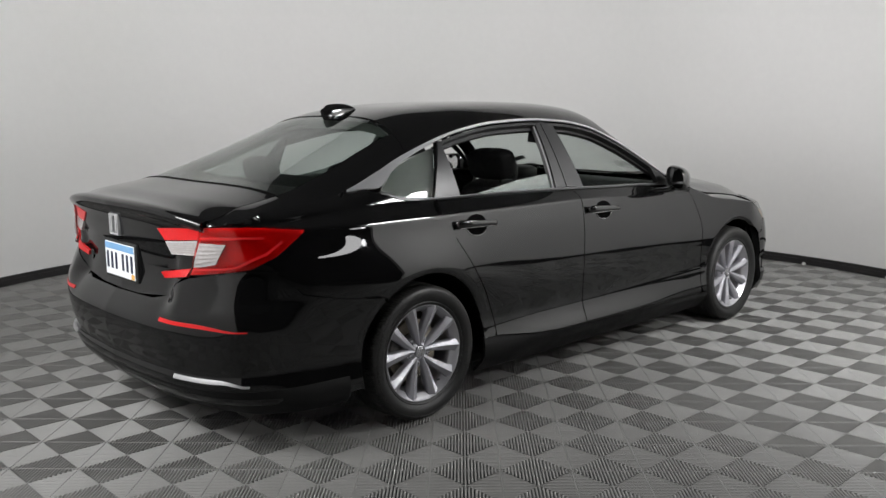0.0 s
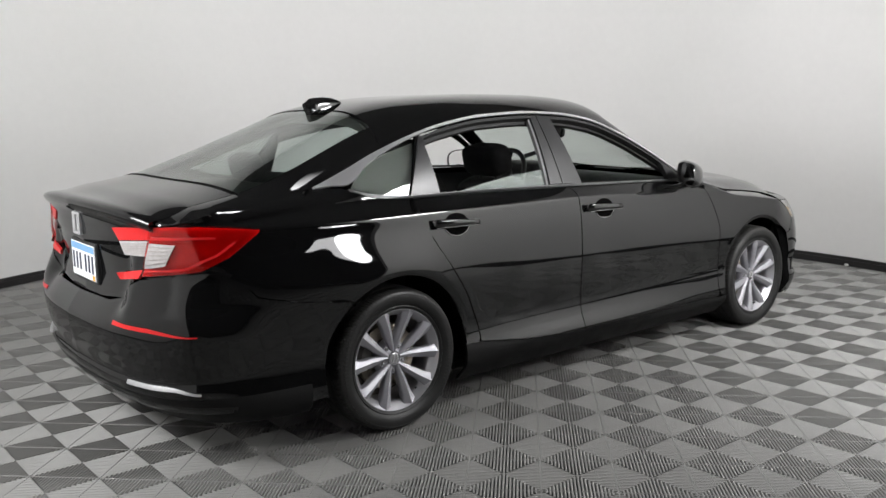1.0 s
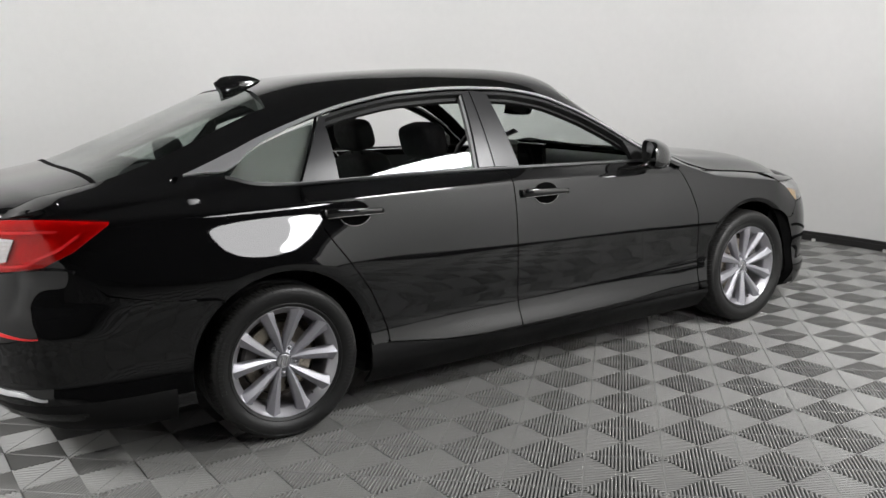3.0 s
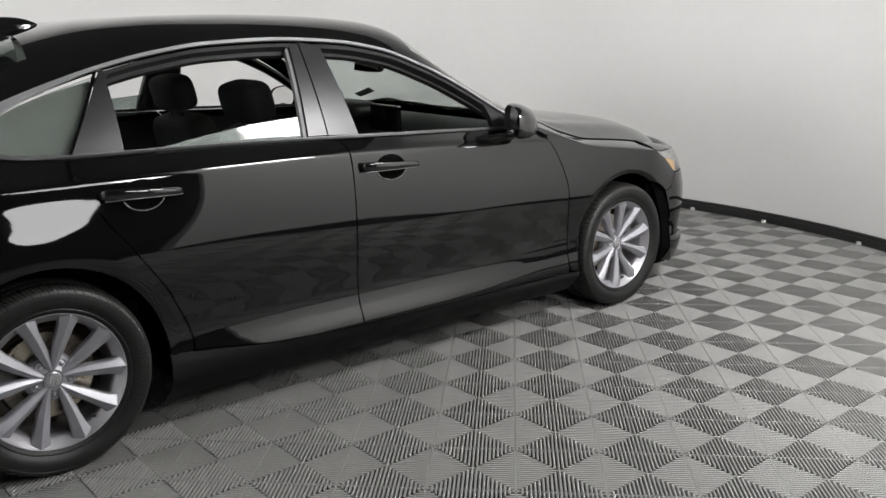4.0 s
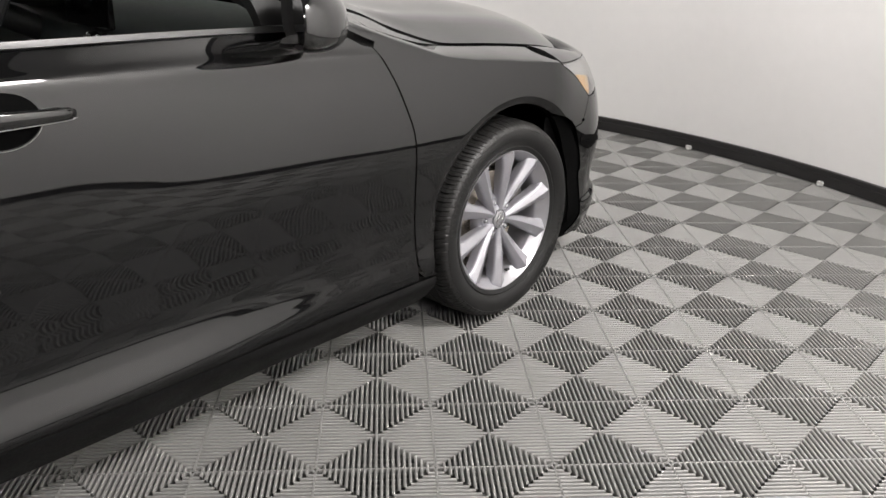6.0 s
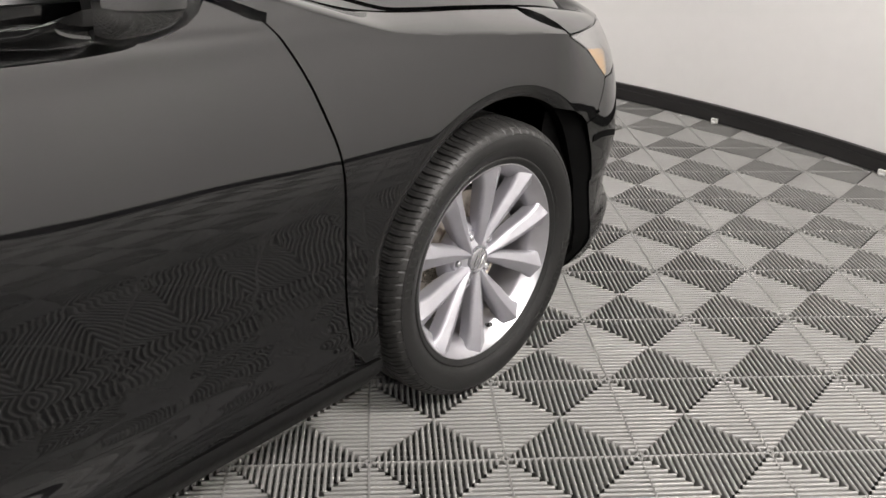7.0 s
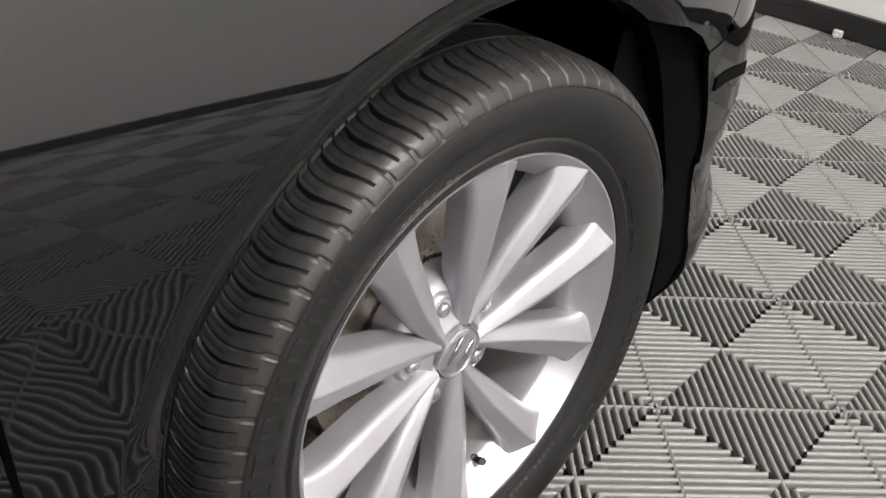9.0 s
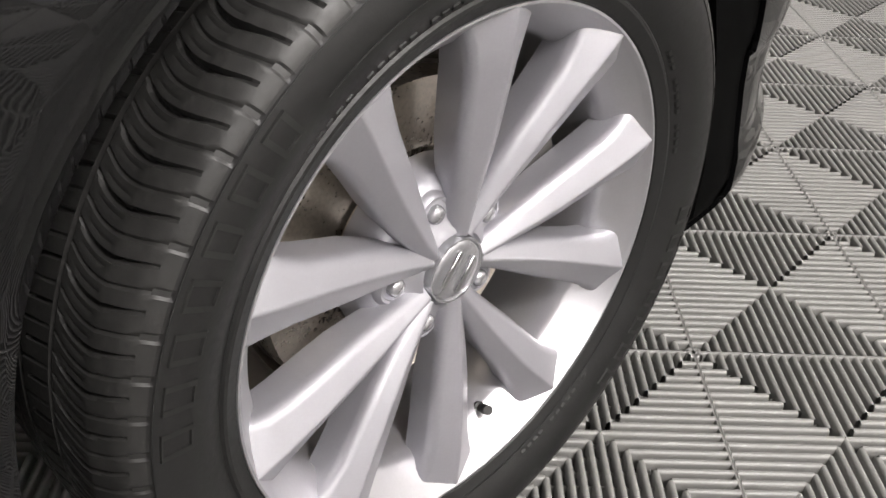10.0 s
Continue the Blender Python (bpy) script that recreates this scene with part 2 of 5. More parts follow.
plan_y = curve((-3.25, 0.0), (-3.0, 0.25), (-2.8, 0.45), (-2.6, 0.645), (-2.4, 0.80), (-2.2, 0.875), (-2.0, 0.908), (-1.7, 0.926), (-1.2, 0.931), (0, 0.931), (1.2, 0.929), (1.6, 0.922), (1.9, 0.870), (2.1, 0.785), (2.3, 0.655), (2.5, 0.49), (2.75, 0.25), (3.0, 0.0))
side_in = curve((0.12, 0.12), (0.17, 0.07), (0.22, 0.028), (0.255, 0.007), (0.275, 0.0), (0.29, 0.003), (0.32, 0.016), (0.35, 0.029), (0.39, 0.0385), (0.42, 0.0400), (0.45, 0.0396), (0.50, 0.0372), (0.56, 0.0340), (0.60, 0.0323), (0.63, 0.0314), (0.65, 0.0311), (0.69, 0.0314), (0.72, 0.0320), (0.75, 0.0330), (0.80, 0.0361), (0.84, 0.0397), (0.87, 0.0432), (0.92, 0.0510), (0.942, 0.0550), (0.948, 0.0570), (0.954, 0.0600), (0.97, 0.0705), (1.02, 0.105), (1.10, 0.17))
rear_in = curve((0.20, 0.13), (0.25, 0.065), (0.30, 0.035), (0.34, 0.022), (0.37, 0.03), (0.45, 0.012), (0.55, 0.0), (0.565, 0.005), (0.61, 0.032), (0.645, 0.06), (0.67, 0.085), (0.80, 0.075), (0.92, 0.062), (0.985, 0.052), (1.01, 0.03), (1.035, 0.018))
front_in = curve((0.11, 0.05), (0.16, 0.022), (0.22, 0.006), (0.255, 0.002), (0.29, 0.022), (0.35, 0.018), (0.45, 0.004), (0.52, 0.006), (0.60, 0.016), (0.68, 0.04), (0.75, 0.078), (0.80, 0.12))
crease_drop = curve((-0.3, 0), (0.46, 0.029), (0.6, 0.038), (0.81, 0.051), (1.02, 0.061), (1.2, 0.075), (1.7, 0.10))
crease_in = curve((0.40, 0), (0.46, 0.0008), (0.52, 0.0012), (0.57, 0.0007), (0.607, -0.0002), (0.626, -0.0003), (0.65, -0.0001), (0.673, 0.0005), (0.704, 0.0024), (0.74, 0.0057), (0.78, 0.0088), (0.82, 0.0109), (0.87, 0.0123), (1.0, 0.0129))
rail_y = curve((-2.5, 0.63), (-2.3, 0.748), (-2.1, 0.772), (-1.9, 0.778), (-1.76, 0.772), (-1.53, 0.73), (-1.39, 0.693), (-1.23, 0.662), (-1.09, 0.640), (-0.92, 0.620), (-0.69, 0.606), (-0.4, 0.60), (-0.16, 0.61), (0.05, 0.632), (0.26, 0.675), (0.44, 0.722), (0.62, 0.785), (0.8, 0.785), (0.98, 0.77), (1.15, 0.757), (1.43, 0.737), (1.78, 0.69), (2.0, 0.63), (2.2, 0.52))
rail_z = curve((-2.5, 1.0), (-2.3, 1.02), (-2.1, 1.034), (-1.9, 1.052), (-1.76, 1.074), (-1.53, 1.150), (-1.39, 1.205), (-1.23, 1.259), (-1.09, 1.299), (-0.92, 1.337), (-0.69, 1.370), (-0.4, 1.381), (-0.16, 1.371), (0.05, 1.339), (0.26, 1.262), (0.44, 1.168), (0.62, 1.052), (0.8, 0.99), (0.98, 0.930), (1.15, 0.885), (1.3, 0.865), (1.43, 0.852), (1.78, 0.806), (2.0, 0.760), (2.2, 0.70))
belt_z = curve((-2.5, 0.965), (-2.1, 0.985), (-1.76, 1.01), (-1.4, 1.02), (-0.9, 1.02), (-0.37, 1.012), (0.34, 0.992), (0.6, 0.984), (0.74, 0.974), (0.86, 0.945), (1.0, 0.900), (1.15, 0.857), (1.43, 0.82), (1.78, 0.772), (2.0, 0.725), (2.2, 0.655))
corner_in = curve((0.55, 0.0), (0.62, 0.008), (0.68, 0.03), (0.76, 0.062), (0.80, 0.075))
spine_z = curve((-2.5, 1.03), (-2.4, 1.055), (-2.2, 1.08), (-2.05, 1.105), (-1.8, 1.195), (-1.5, 1.31), (-1.25, 1.402), (-1.0, 1.450), (-0.7, 1.471), (-0.4, 1.478), (-0.1, 1.473), (0.15, 1.456), (0.35, 1.415), (0.6, 1.295), (0.8, 1.172), (1.0, 1.045), (1.1, 0.988), (1.4, 0.958), (1.7, 0.935), (1.95, 0.900), (2.15, 0.842), (2.28, 0.775), (2.43, 0.68))
sill_z = curve((-1.05, 0.335), (-0.86, 0.312), (-0.63, 0.285), (-0.08, 0.262), (0.52, 0.256), (1.05, 0.25))
RIGHT, LEFT = -1, 1
WIDER = 1.032


def rail(x):
    return rail_y(x) + 0.03 - 0.022 * ease(-x, 0.6, 1.1) - 0.04 * ease(-x, 1.1, 1.7) * (1 - 0.7 * ease(-x, 1.85, 2.3))


def flank(s, z):
    """A point of the car's side below the belt; y is positive, to be mirrored."""
    e = 0.004
    tx, ty = plan_x(s + e) - plan_x(s - e), WIDER * (plan_y(s + e) - plan_y(s - e))
    n = math.hypot(tx, ty)
    nx, ny = -ty / n, tx / n
    wr, wf = ease(-s, 2.0, 2.55), ease(s, 1.65, 2.1)
    drop = crease_drop(s) if s > -0.3 else 0.0
    low = z + drop * ease(z, 0.74, 0.88)
    d = (side_in(low) - 0.5 * drop * ease(low, 0.955, 1.05)) * (1 - wr) * (1 - wf) + rear_in(z) * wr + front_in(z) * wf
    if z < 0.39:
        d += (0.12 + 0.4 * ease(-s, 0.45, 1.0) + 0.6 * ease(s, 0.05, 0.85)) * max(0.0, 0.0385 - d) * ease(z, 0.215, 0.26) * (1 - wf) * (1 - wr)
    d += (crease_in(z - 0.012 * (1 - ease(s, 0.5, 0.95))) if z > 0.42 else 0) * ease(s, 0.0, 0.55) * (1 + 0.35 * ease(s, 0.7, 1.0)) * (1 - wf)
    rf = math.hypot(s - AXLE_F, z - HUB_Z)
    d += 0.011 * max(0.0, 1 - max(0.0, rf - ARCH_F) / 0.034) ** 2 * ease(z, 0.36, 0.5)
    r = math.hypot(s - AXLE_R, z - HUB_Z)
    d += 0.010 * max(0.0, 1 - max(0.0, r - ARCH_R) / 0.05) ** 2 * ease(z, 0.36, 0.5)
    d -= 0.004 * math.exp(-((r - ARCH_R) / 0.03) ** 2) * ease(z, 0.3, 0.5)
    if 0.55 < z < 0.84:
        d += (corner_in(z) - d) * ease(s, -2.85, -2.70) * (1 - ease(s, -2.45, -2.2)) * (1 - ease(z, 0.77, 0.84))
    d += 0.028 * ease(-s, 1.75, 2.05) * ease(z, 0.82, 0.95) * (1 - 0.5 * wr) + 0.045 * ease(-s, -0.1, 1.0) * ease(z, 0.95, 1.04) * (1 - wr)
    d -= 0.032 * math.exp(-((s + 1.5) / 0.40) ** 2) * (1 - ease(z, 0.69, 0.92)) * ease(z, 0.4, 0.7)
    return Vector((plan_x(s) - nx * d, WIDER * plan_y(s) - ny * d, z))


def body(s, z):
    """Side and greenhouse: below the belt the flank, above it the leaning windows."""
    zb = belt_z(s)
    if z <= zb or s < -2.3 or s > 2.1:
        return flank(s, z)
    w = min(1.0, (z - zb) / max(0.004, rail_z(s) - zb))
    a, b = flank(s, zb), Vector((s, rail(s), rail_z(s)))
    p = a.lerp(b, w)
    p.y += 0.014 * 4 * w * (1 - w)
    return p.lerp(flank(s, z), ease(-s, 2.12, 2.3))


def top(x, y):
    """Roof, screens, bonnet and boot lid, from rail to rail."""
    yr, zr, zc = rail(x), rail_z(x), spine_z(x)
    p = 3.0 + 1.2 * ease(x, -2.3, -1.9) * (1 - ease(x, 0.1, 0.6)) - 1.2 * ease(x, 0.2, 0.45) * (1 - ease(x, 0.85, 1.1))
    return Vector((x, y, zr + (zc - zr) * (1 - min(1, abs(y) / yr) ** p)))


def along(poly, n):
    """n + 1 even points on a bent line."""
    d = [0]
    for a, b in zip(poly, poly[1:]):
        d.append(d[-1] + math.dist(a, b))
    out, k = [], 0
    for i in range(n + 1):
        t = d[-1] * i / n
        while k < len(d) - 2 and d[k + 1] < t:
            k += 1
        u = (t - d[k]) / max(1e-9, d[k + 1] - d[k])
        out.append(tuple(a + (b - a) * u for a, b in zip(poly[k], poly[k + 1])))
    return out


def ruled(lo, hi, n, m):
    a, b = along(lo, n), along(hi, n)
    return [[tuple(p + (q - p) * j / m for p, q in zip(a[i], b[i])) for i in range(n + 1)] for j in range(m + 1)]


def joined(*pieces):
    """Several ruled pieces side by side: (low line, high line, steps)."""
    m = pieces[0][3]
    rows = [[] for _ in range(m + 1)]
    for lo, hi, n, _ in pieces:
        for r, new_row in zip(rows, ruled(lo, hi, n, m)):
            r.extend(new_row if not r else new_row[1:])
    return rows


def net_normals(rows):
    g = np.array([[tuple(p) for p in r] for r in rows])
    n = np.cross(np.gradient(g, axis=1), np.gradient(g, axis=0))
    n /= np.maximum(1e-12, np.linalg.norm(n, axis=2, keepdims=True))
    mid = g - np.array([0, 0, 0.62]) - g * np.array([0.75, 0, 0])
    flip = np.sign((n * mid).sum())
    return n * (flip or 1)


def skin(name, rows, mat, parent, label="", rim=0.014, lift=0.0, sharp=40, solid=False):
    """A sheet over a net of points with edges turned in, or a closed plate."""
    n = net_normals(rows)
    g = np.array([[tuple(p) for p in r] for r in rows]) + n * lift
    bm = bmesh.new()
    net = grid(bm, g.tolist())
    h, w = len(net), len(net[0])
    loop = [(0, i) for i in range(w)] + [(j, w - 1) for j in range(1, h)] + [(h - 1, i) for i in range(w - 2, -1, -1)] + [(j, 0) for j in range(h - 2, 0, -1)]
    if solid:
        back = grid(bm, (g - n * rim).tolist())
        low = [back[j][i] for j, i in loop]
    elif rim:
        low = [bm.verts.new(g[j][i] - n[j][i] * rim) for j, i in loop]
    if rim:
        for k in range(len(loop)):
            a, b = loop[k], loop[(k + 1) % len(loop)]
            bm.faces.new((net[a[0]][a[1]], net[b[0]][b[1]], low[(k + 1) % len(loop)], low[k]))
    bmesh.ops.recalc_face_normals(bm, faces=bm.faces)
    return part(name, bm, mat, parent, label, smooth=True, sharp=sharp)


def on_side(rows, side, fn=None):
    fn = fn or body
    return [[Vector((p.x, p.y * side, p.z)) for p in (fn(s, z) for s, z in r)] for r in rows]


def side_panel(name, side, left, right, low, high, n, m, mat, parent, **k):
    """A panel between two seams (functions of height) and two lines (functions of s)."""
    rows = []
    for j in range(m + 1):
        v, r = j / m, []
        for i in range(n + 1):
            u = i / n
            z = 0.6
            for _ in range(14):
                s = left(z) * (1 - u) + right(z) * u
                z = 0.35 * z + 0.65 * (low(s) * (1 - v) + high(s) * v)
            r.append((s, z))
        rows.append(r)
    return skin(name, on_side(rows, side), mat, parent, **k)


def arch(ax, r, a0, a1, n=40):
    return [(ax + r * math.cos(radians(a0 + (a1 - a0) * i / n)), HUB_Z + r * math.sin(radians(a0 + (a1 - a0) * i / n))) for i in range(n + 1)]


def tube(bm, pts, r, seg=8, caps=True):
    """A bar of round section along points; r may be a list."""
    pts = [Vector(p) for p in pts]
    rows = []
    for i, p in enumerate(pts):
        d = (pts[min(i + 1, len(pts) - 1)] - pts[max(i - 1, 0)]).normalized()
        u = d.orthogonal().normalized() if i == 0 else (last - d * last.dot(d)).normalized()
        last, v = u, d.cross(u)
        k = r[i] if isinstance(r, (list, tuple)) else r
        rows.append([p + (u * math.cos(a) + v * math.sin(a)) * k for a in (2 * math.pi * j / seg for j in range(seg))])
    net = grid(bm, rows, True)
    if caps:
        bm.faces.new(net[0][::-1])
        bm.faces.new(net[-1])


# ---- car ----
car = new("car")
car.location = (0, 0, 0)
tagged(car, "glossy black four-door sedan with open windows on grey tiles", "car")

door_front_r = curve((0.2, 0.985), (0.36, 0.968), (0.54, 0.966), (0.66, 0.960), (0.76, 0.932), (0.91, 0.855), (0.98, 0.72), (1.06, 0.60))
door_mid = curve((0.2, -0.25), (0.9, -0.255), (0.97, -0.262), (1.02, -0.31), (1.10, -0.318))
door_rear_l = curve((0.30, -0.945), (0.34, -0.945), (0.53, -1.01), (0.67, -1.10), (0.81, -1.20), (0.92, -1.265), (0.96, -1.288), (1.04, -1.25), (1.16, -1.18), (1.29, -1.10))
GAP = 0.0028


def car_side(side):
    word = "right" if side == RIGHT else "left"
    # front wing, from the wheel arch outwards
    seam = [(1.003, 0.256)] + [(door_front_r(z) + GAP, z) for z in np.linspace(0.30, 0.975, 24)]
    rest = [seam[-1]] + [(x, rail_z(x) - 0.002) for x in np.linspace(0.77, 1.68, 24)] + [(1.675, 0.785), (1.79, 0.737)] + [(1.905, 0.650), (1.842, 0.566)]
    wing = skin("front_wing", on_side(joined((arch(AXLE_F, ARCH_F, 190, 104, 40), seam, 60, 56), (arch(AXLE_F, ARCH_F, 104, 58, 30) + [(1.70, 0.612), (1.75, 0.590), (1.79, 0.563)], rest, 90, 56)), side), PAINT, car, rim=0.02)
    # doors below the belt
    door = side_panel("front_door", side, lambda z: door_mid(z) + GAP, lambda z: door_front_r(z) - GAP, lambda s: sill_z(s) + 0.003, lambda s: belt_z(s) - 0.012 + 0.010 * ease(s, 0.60, 0.70), 60, 190, PAINT, car)
    door2 = side_panel("rear_door", side, lambda z: door_rear_l(z) + GAP, lambda z: door_mid(z) - GAP, lambda s: sill_z(s) + 0.003, lambda s: belt_z(s) - 0.012, 60, 190, PAINT, car)
    # rear wing with the rear pillar's foot
    seam = [(-0.955, 0.325)] + [(door_rear_l(z) - GAP, z) for z in np.linspace(0.34, 0.99, 26)] + [(-1.262, 1.018)]
    roofward = [seam[-1], (-1.4, 1.026), (-1.48, 1.037), (-1.6, 1.076), (-1.76, 1.085)] + [(x, rail_z(x)) for x in np.linspace(-1.8, -2.25, 10)]
    rearward = [roofward[-1], (-2.40, 1.0), (-2.50, 0.985), (-2.585, 0.975), (-2.60, 0.91), (-2.67, 0.772), (-2.33, 0.804), (-2.19, 0.795), (-2.15, 0.755), (-2.09, 0.695), (-1.9, 0.655), (-1.68, 0.632)]
    skin("rear_wing", on_side(joined((arch(AXLE_R, ARCH_R, 0, 50, 30), seam, 60, 60), (arch(AXLE_R, ARCH_R, 50, 100, 30), roofward, 60, 60), (arch(AXLE_R, ARCH_R, 100, 128, 20), rearward, 70, 60)), side), PAINT, car, rim=0.02)
    # sill
    rows = [[(s, 0.14 + (sill_z(s) - 0.003 - 0.14) * j / 8) for s in np.linspace(-1.035, 1.045, 50)] for j in range(9)]
    skin("sill", on_side(rows, side), SILL, car, "black sill under the doors")
    # dark shell behind the door gaps
    rows = [[(s, 0.2 + (belt_z(s) - 0.03 - 0.2) * j / 10) for s in np.linspace(-0.93, 0.97, 24)] for j in range(11)]
    skin("door_lining", on_side(rows, side), PLASTIC, car, "black door lining", rim=0, lift=-0.05)
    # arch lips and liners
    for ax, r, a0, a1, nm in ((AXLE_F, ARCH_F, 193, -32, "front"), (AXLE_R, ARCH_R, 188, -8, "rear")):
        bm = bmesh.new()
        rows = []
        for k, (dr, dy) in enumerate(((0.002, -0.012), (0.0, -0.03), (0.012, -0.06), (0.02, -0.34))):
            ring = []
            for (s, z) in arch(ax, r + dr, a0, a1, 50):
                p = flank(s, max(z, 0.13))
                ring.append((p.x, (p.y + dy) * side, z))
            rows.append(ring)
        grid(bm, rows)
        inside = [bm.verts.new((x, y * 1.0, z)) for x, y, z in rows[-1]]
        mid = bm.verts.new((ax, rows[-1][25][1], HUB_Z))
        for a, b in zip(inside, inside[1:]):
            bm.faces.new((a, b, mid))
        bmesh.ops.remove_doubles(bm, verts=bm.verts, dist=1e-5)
        part("wheel_arch_liner", bm, BLACK_AND_SHADE, car, "black plastic wheel arch liner", smooth=True)
    # dark skirt added inside the front arch, to fill the gap between liner and bumper with black
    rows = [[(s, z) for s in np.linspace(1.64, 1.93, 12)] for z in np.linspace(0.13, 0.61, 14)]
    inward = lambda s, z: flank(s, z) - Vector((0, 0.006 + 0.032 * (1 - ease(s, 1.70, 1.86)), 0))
    skin("arch_skirt", on_side(rows, side, inward), BLACK_AND_SHADE, car, "black skirt added to close the wheel arch", rim=0)
    # door mirror
    mirror(side)
    # door handles, over dark patches that stand for their round cups
    for x, z, d in ((-0.075, 0.884, door), (-1.075, 0.894, door2)):
        handle(side, x, z, d)
    greenhouse(side, door, door2)


def shell_patch(x, z, side, lift=0.0):
    e = 0.01
    a, b, c = body(x, z), body(x + e, z), body(x, z + e)
    n = (c - a).cross(b - a).normalized()
    if n.y < 0:
        n.negate()
    p = a + n * lift
    return Vector((p.x, p.y * side, p.z)), Vector((n.x, n.y * side, n.z))


def handle(side, x, z, door):
    # cup: a patch on the door with the hollow's shade put into its colour
    bm = bmesh.new()
    rows = []
    for k, (r, l) in enumerate(((1.0, 0.0008), (0.97, 0.0014), (0.8, 0.0012), (0.4, 0.0010), (0.02, 0.0008))):
        rows.append([shell_patch(x + 0.072 * r * math.cos(a), z - 0.004 + 0.05 * r * math.sin(a), side, l)[0] for a in (2 * math.pi * i / 40 for i in range(40))])
    grid(bm, rows, True)
    part("cup_shade", bm, BLACK_AND_SHADE, door, "dark patch that stands for the shaded hollow behind the handle", smooth=True)
    # bright tube that stands for a highlight on the paint below the cup
    bm = bmesh.new()
    tube(bm, [shell_patch(x + 0.072 * math.cos(a), z - 0.004 + 0.05 * math.sin(a), side, 0.0015)[0] for a in (radians(200 + 140 * i / 20) for i in range(21))], 0.0024, 6)
    part("cup_glint", bm, CHROME, door, "thin bright line put in as a highlight under the handle", smooth=True)
    # grip: a bowed bar that tapers forwards
    bm = bmesh.new()
    rows = []
    for i in range(19):
        u = i / 18
        xx = x - 0.145 + 0.275 * u
        p, n = shell_patch(xx, z + 0.006 - 0.012 * u, side, 0.012 + 0.030 * math.sin(math.pi * min(1, u * 1.02)) ** 0.5)
        hh = (0.021 - 0.010 * u) * (1 if 0 < i < 18 else 0.55)
        tt = 0.010 if 0 < i < 18 else 0.004
        ring = []
        for k in range(12):
            a = 2 * math.pi * k / 12
            cz, cn = math.cos(a), math.sin(a)
            cz, cn = math.copysign(abs(cz) ** 0.7, cz), math.copysign(abs(cn) ** 0.7, cn)
            ring.append(p + Vector((0, 0, 1)) * cz * hh + n * cn * tt)
        rows.append(ring)
    net = grid(bm, rows, True)
    bm.faces.new(net[0])
    bm.faces.new(net[-1][::-1])
    bmesh.ops.recalc_face_normals(bm, faces=bm.faces)
    grip = part("door_handle", bm, GLOSS, door, "gloss black door handle", smooth=True, sharp=60)
    # bright lower edge of the grip
    bm = bmesh.new()
    pts = []
    for i in range(14):
        u = 0.04 + 0.96 * i / 13
        xx = x - 0.145 + 0.275 * u
        p, n = shell_patch(xx, z + 0.006 - 0.012 * u - (0.021 - 0.010 * u) * 0.9, side, 0.014 + 0.030 * math.sin(math.pi * min(1, u * 1.02)) ** 0.5)
        pts.append(p)
    tube(bm, pts, 0.0022, 6)
    part("handle_edge", bm, CHROME, grip, "thin chrome edge", smooth=True)


def mirror(side):
    bm = bmesh.new()
    rows = []
    c = Vector((0.60, 0.985, 1.022))
    # housing: rings along the car, blunt behind and rounded in front
    for u, sy, sz in ((0.0, 0.88, 0.88), (0.012, 0.96, 0.96), (0.03, 1.0, 1.0), (0.06, 1.0, 0.99), (0.095, 0.93, 0.92), (0.125, 0.79, 0.78), (0.148, 0.58, 0.58), (0.163, 0.30, 0.32), (0.168, 0.05, 0.05)):
        ring = []
        for k in range(32):
            a = 2 * math.pi * k / 32
            cy, cz = math.cos(a), math.sin(a)
            cy, cz = math.copysign(abs(cy) ** 0.72, cy), math.copysign(abs(cz) ** 0.72, cz)
            y = c.y + 0.092 * sy * cy - u * 0.22
            z = c.z + (0.076 if cz > 0 else 0.068) * sz * cz - u * 0.10 - 0.03 * cy * (1 - sz * 0.3) * 0.5
            ring.append((c.x - 0.075 + u - 0.42 * (y - c.y), y * side, z))
        rows.append(ring)
    net = grid(bm, rows, True)
    bm.faces.new(net[-1])
    bmesh.ops.recalc_face_normals(bm, faces=bm.faces)
    m = part("door_mirror", bm, GLOSS, car, "gloss black door mirror", smooth=True, sharp=50)
    bm = bmesh.new()
    face = [bm.verts.new((x + 0.012, c.y * side + (y - c.y * side) * 0.93, c.z + (z - c.z) * 0.93)) for x, y, z in rows[0]]
    bm.faces.new(face)
    part("mirror_glass", bm, MIRROR, m, "silvered mirror glass")
    bm = bmesh.new()
    grid(bm, [[Vector(p) for p in rows[0]], [(x + 0.014, c.y * side + (y - c.y * side) * 0.94, c.z + (z - c.z) * 0.94) for x, y, z in rows[0]]], True)
    part("mirror_rim", bm, PLASTIC, m, smooth=True)
    # foot on the door
    bm = bmesh.new()
    pts = [(0.50, 0.85, 0.945), (0.51, 0.90, 0.948), (0.53, 0.95, 0.955), (0.545, 0.985, 0.97)]
    rows = []
    for (x, y, z), w in zip(pts, (0.10, 0.085, 0.07, 0.06)):
        rows.append([(x + w * math.cos(a), y * side, z + 0.018 * math.sin(a)) for a in (2 * math.pi * k / 16 for k in range(16))])
    net = grid(bm, rows, True)
    bm.faces.new(net[0])
    bm.faces.new(net[-1])
    bmesh.ops.recalc_face_normals(bm, faces=bm.faces)
    part("mirror_foot", bm, GLOSS, m, "gloss black mirror foot", smooth=True)


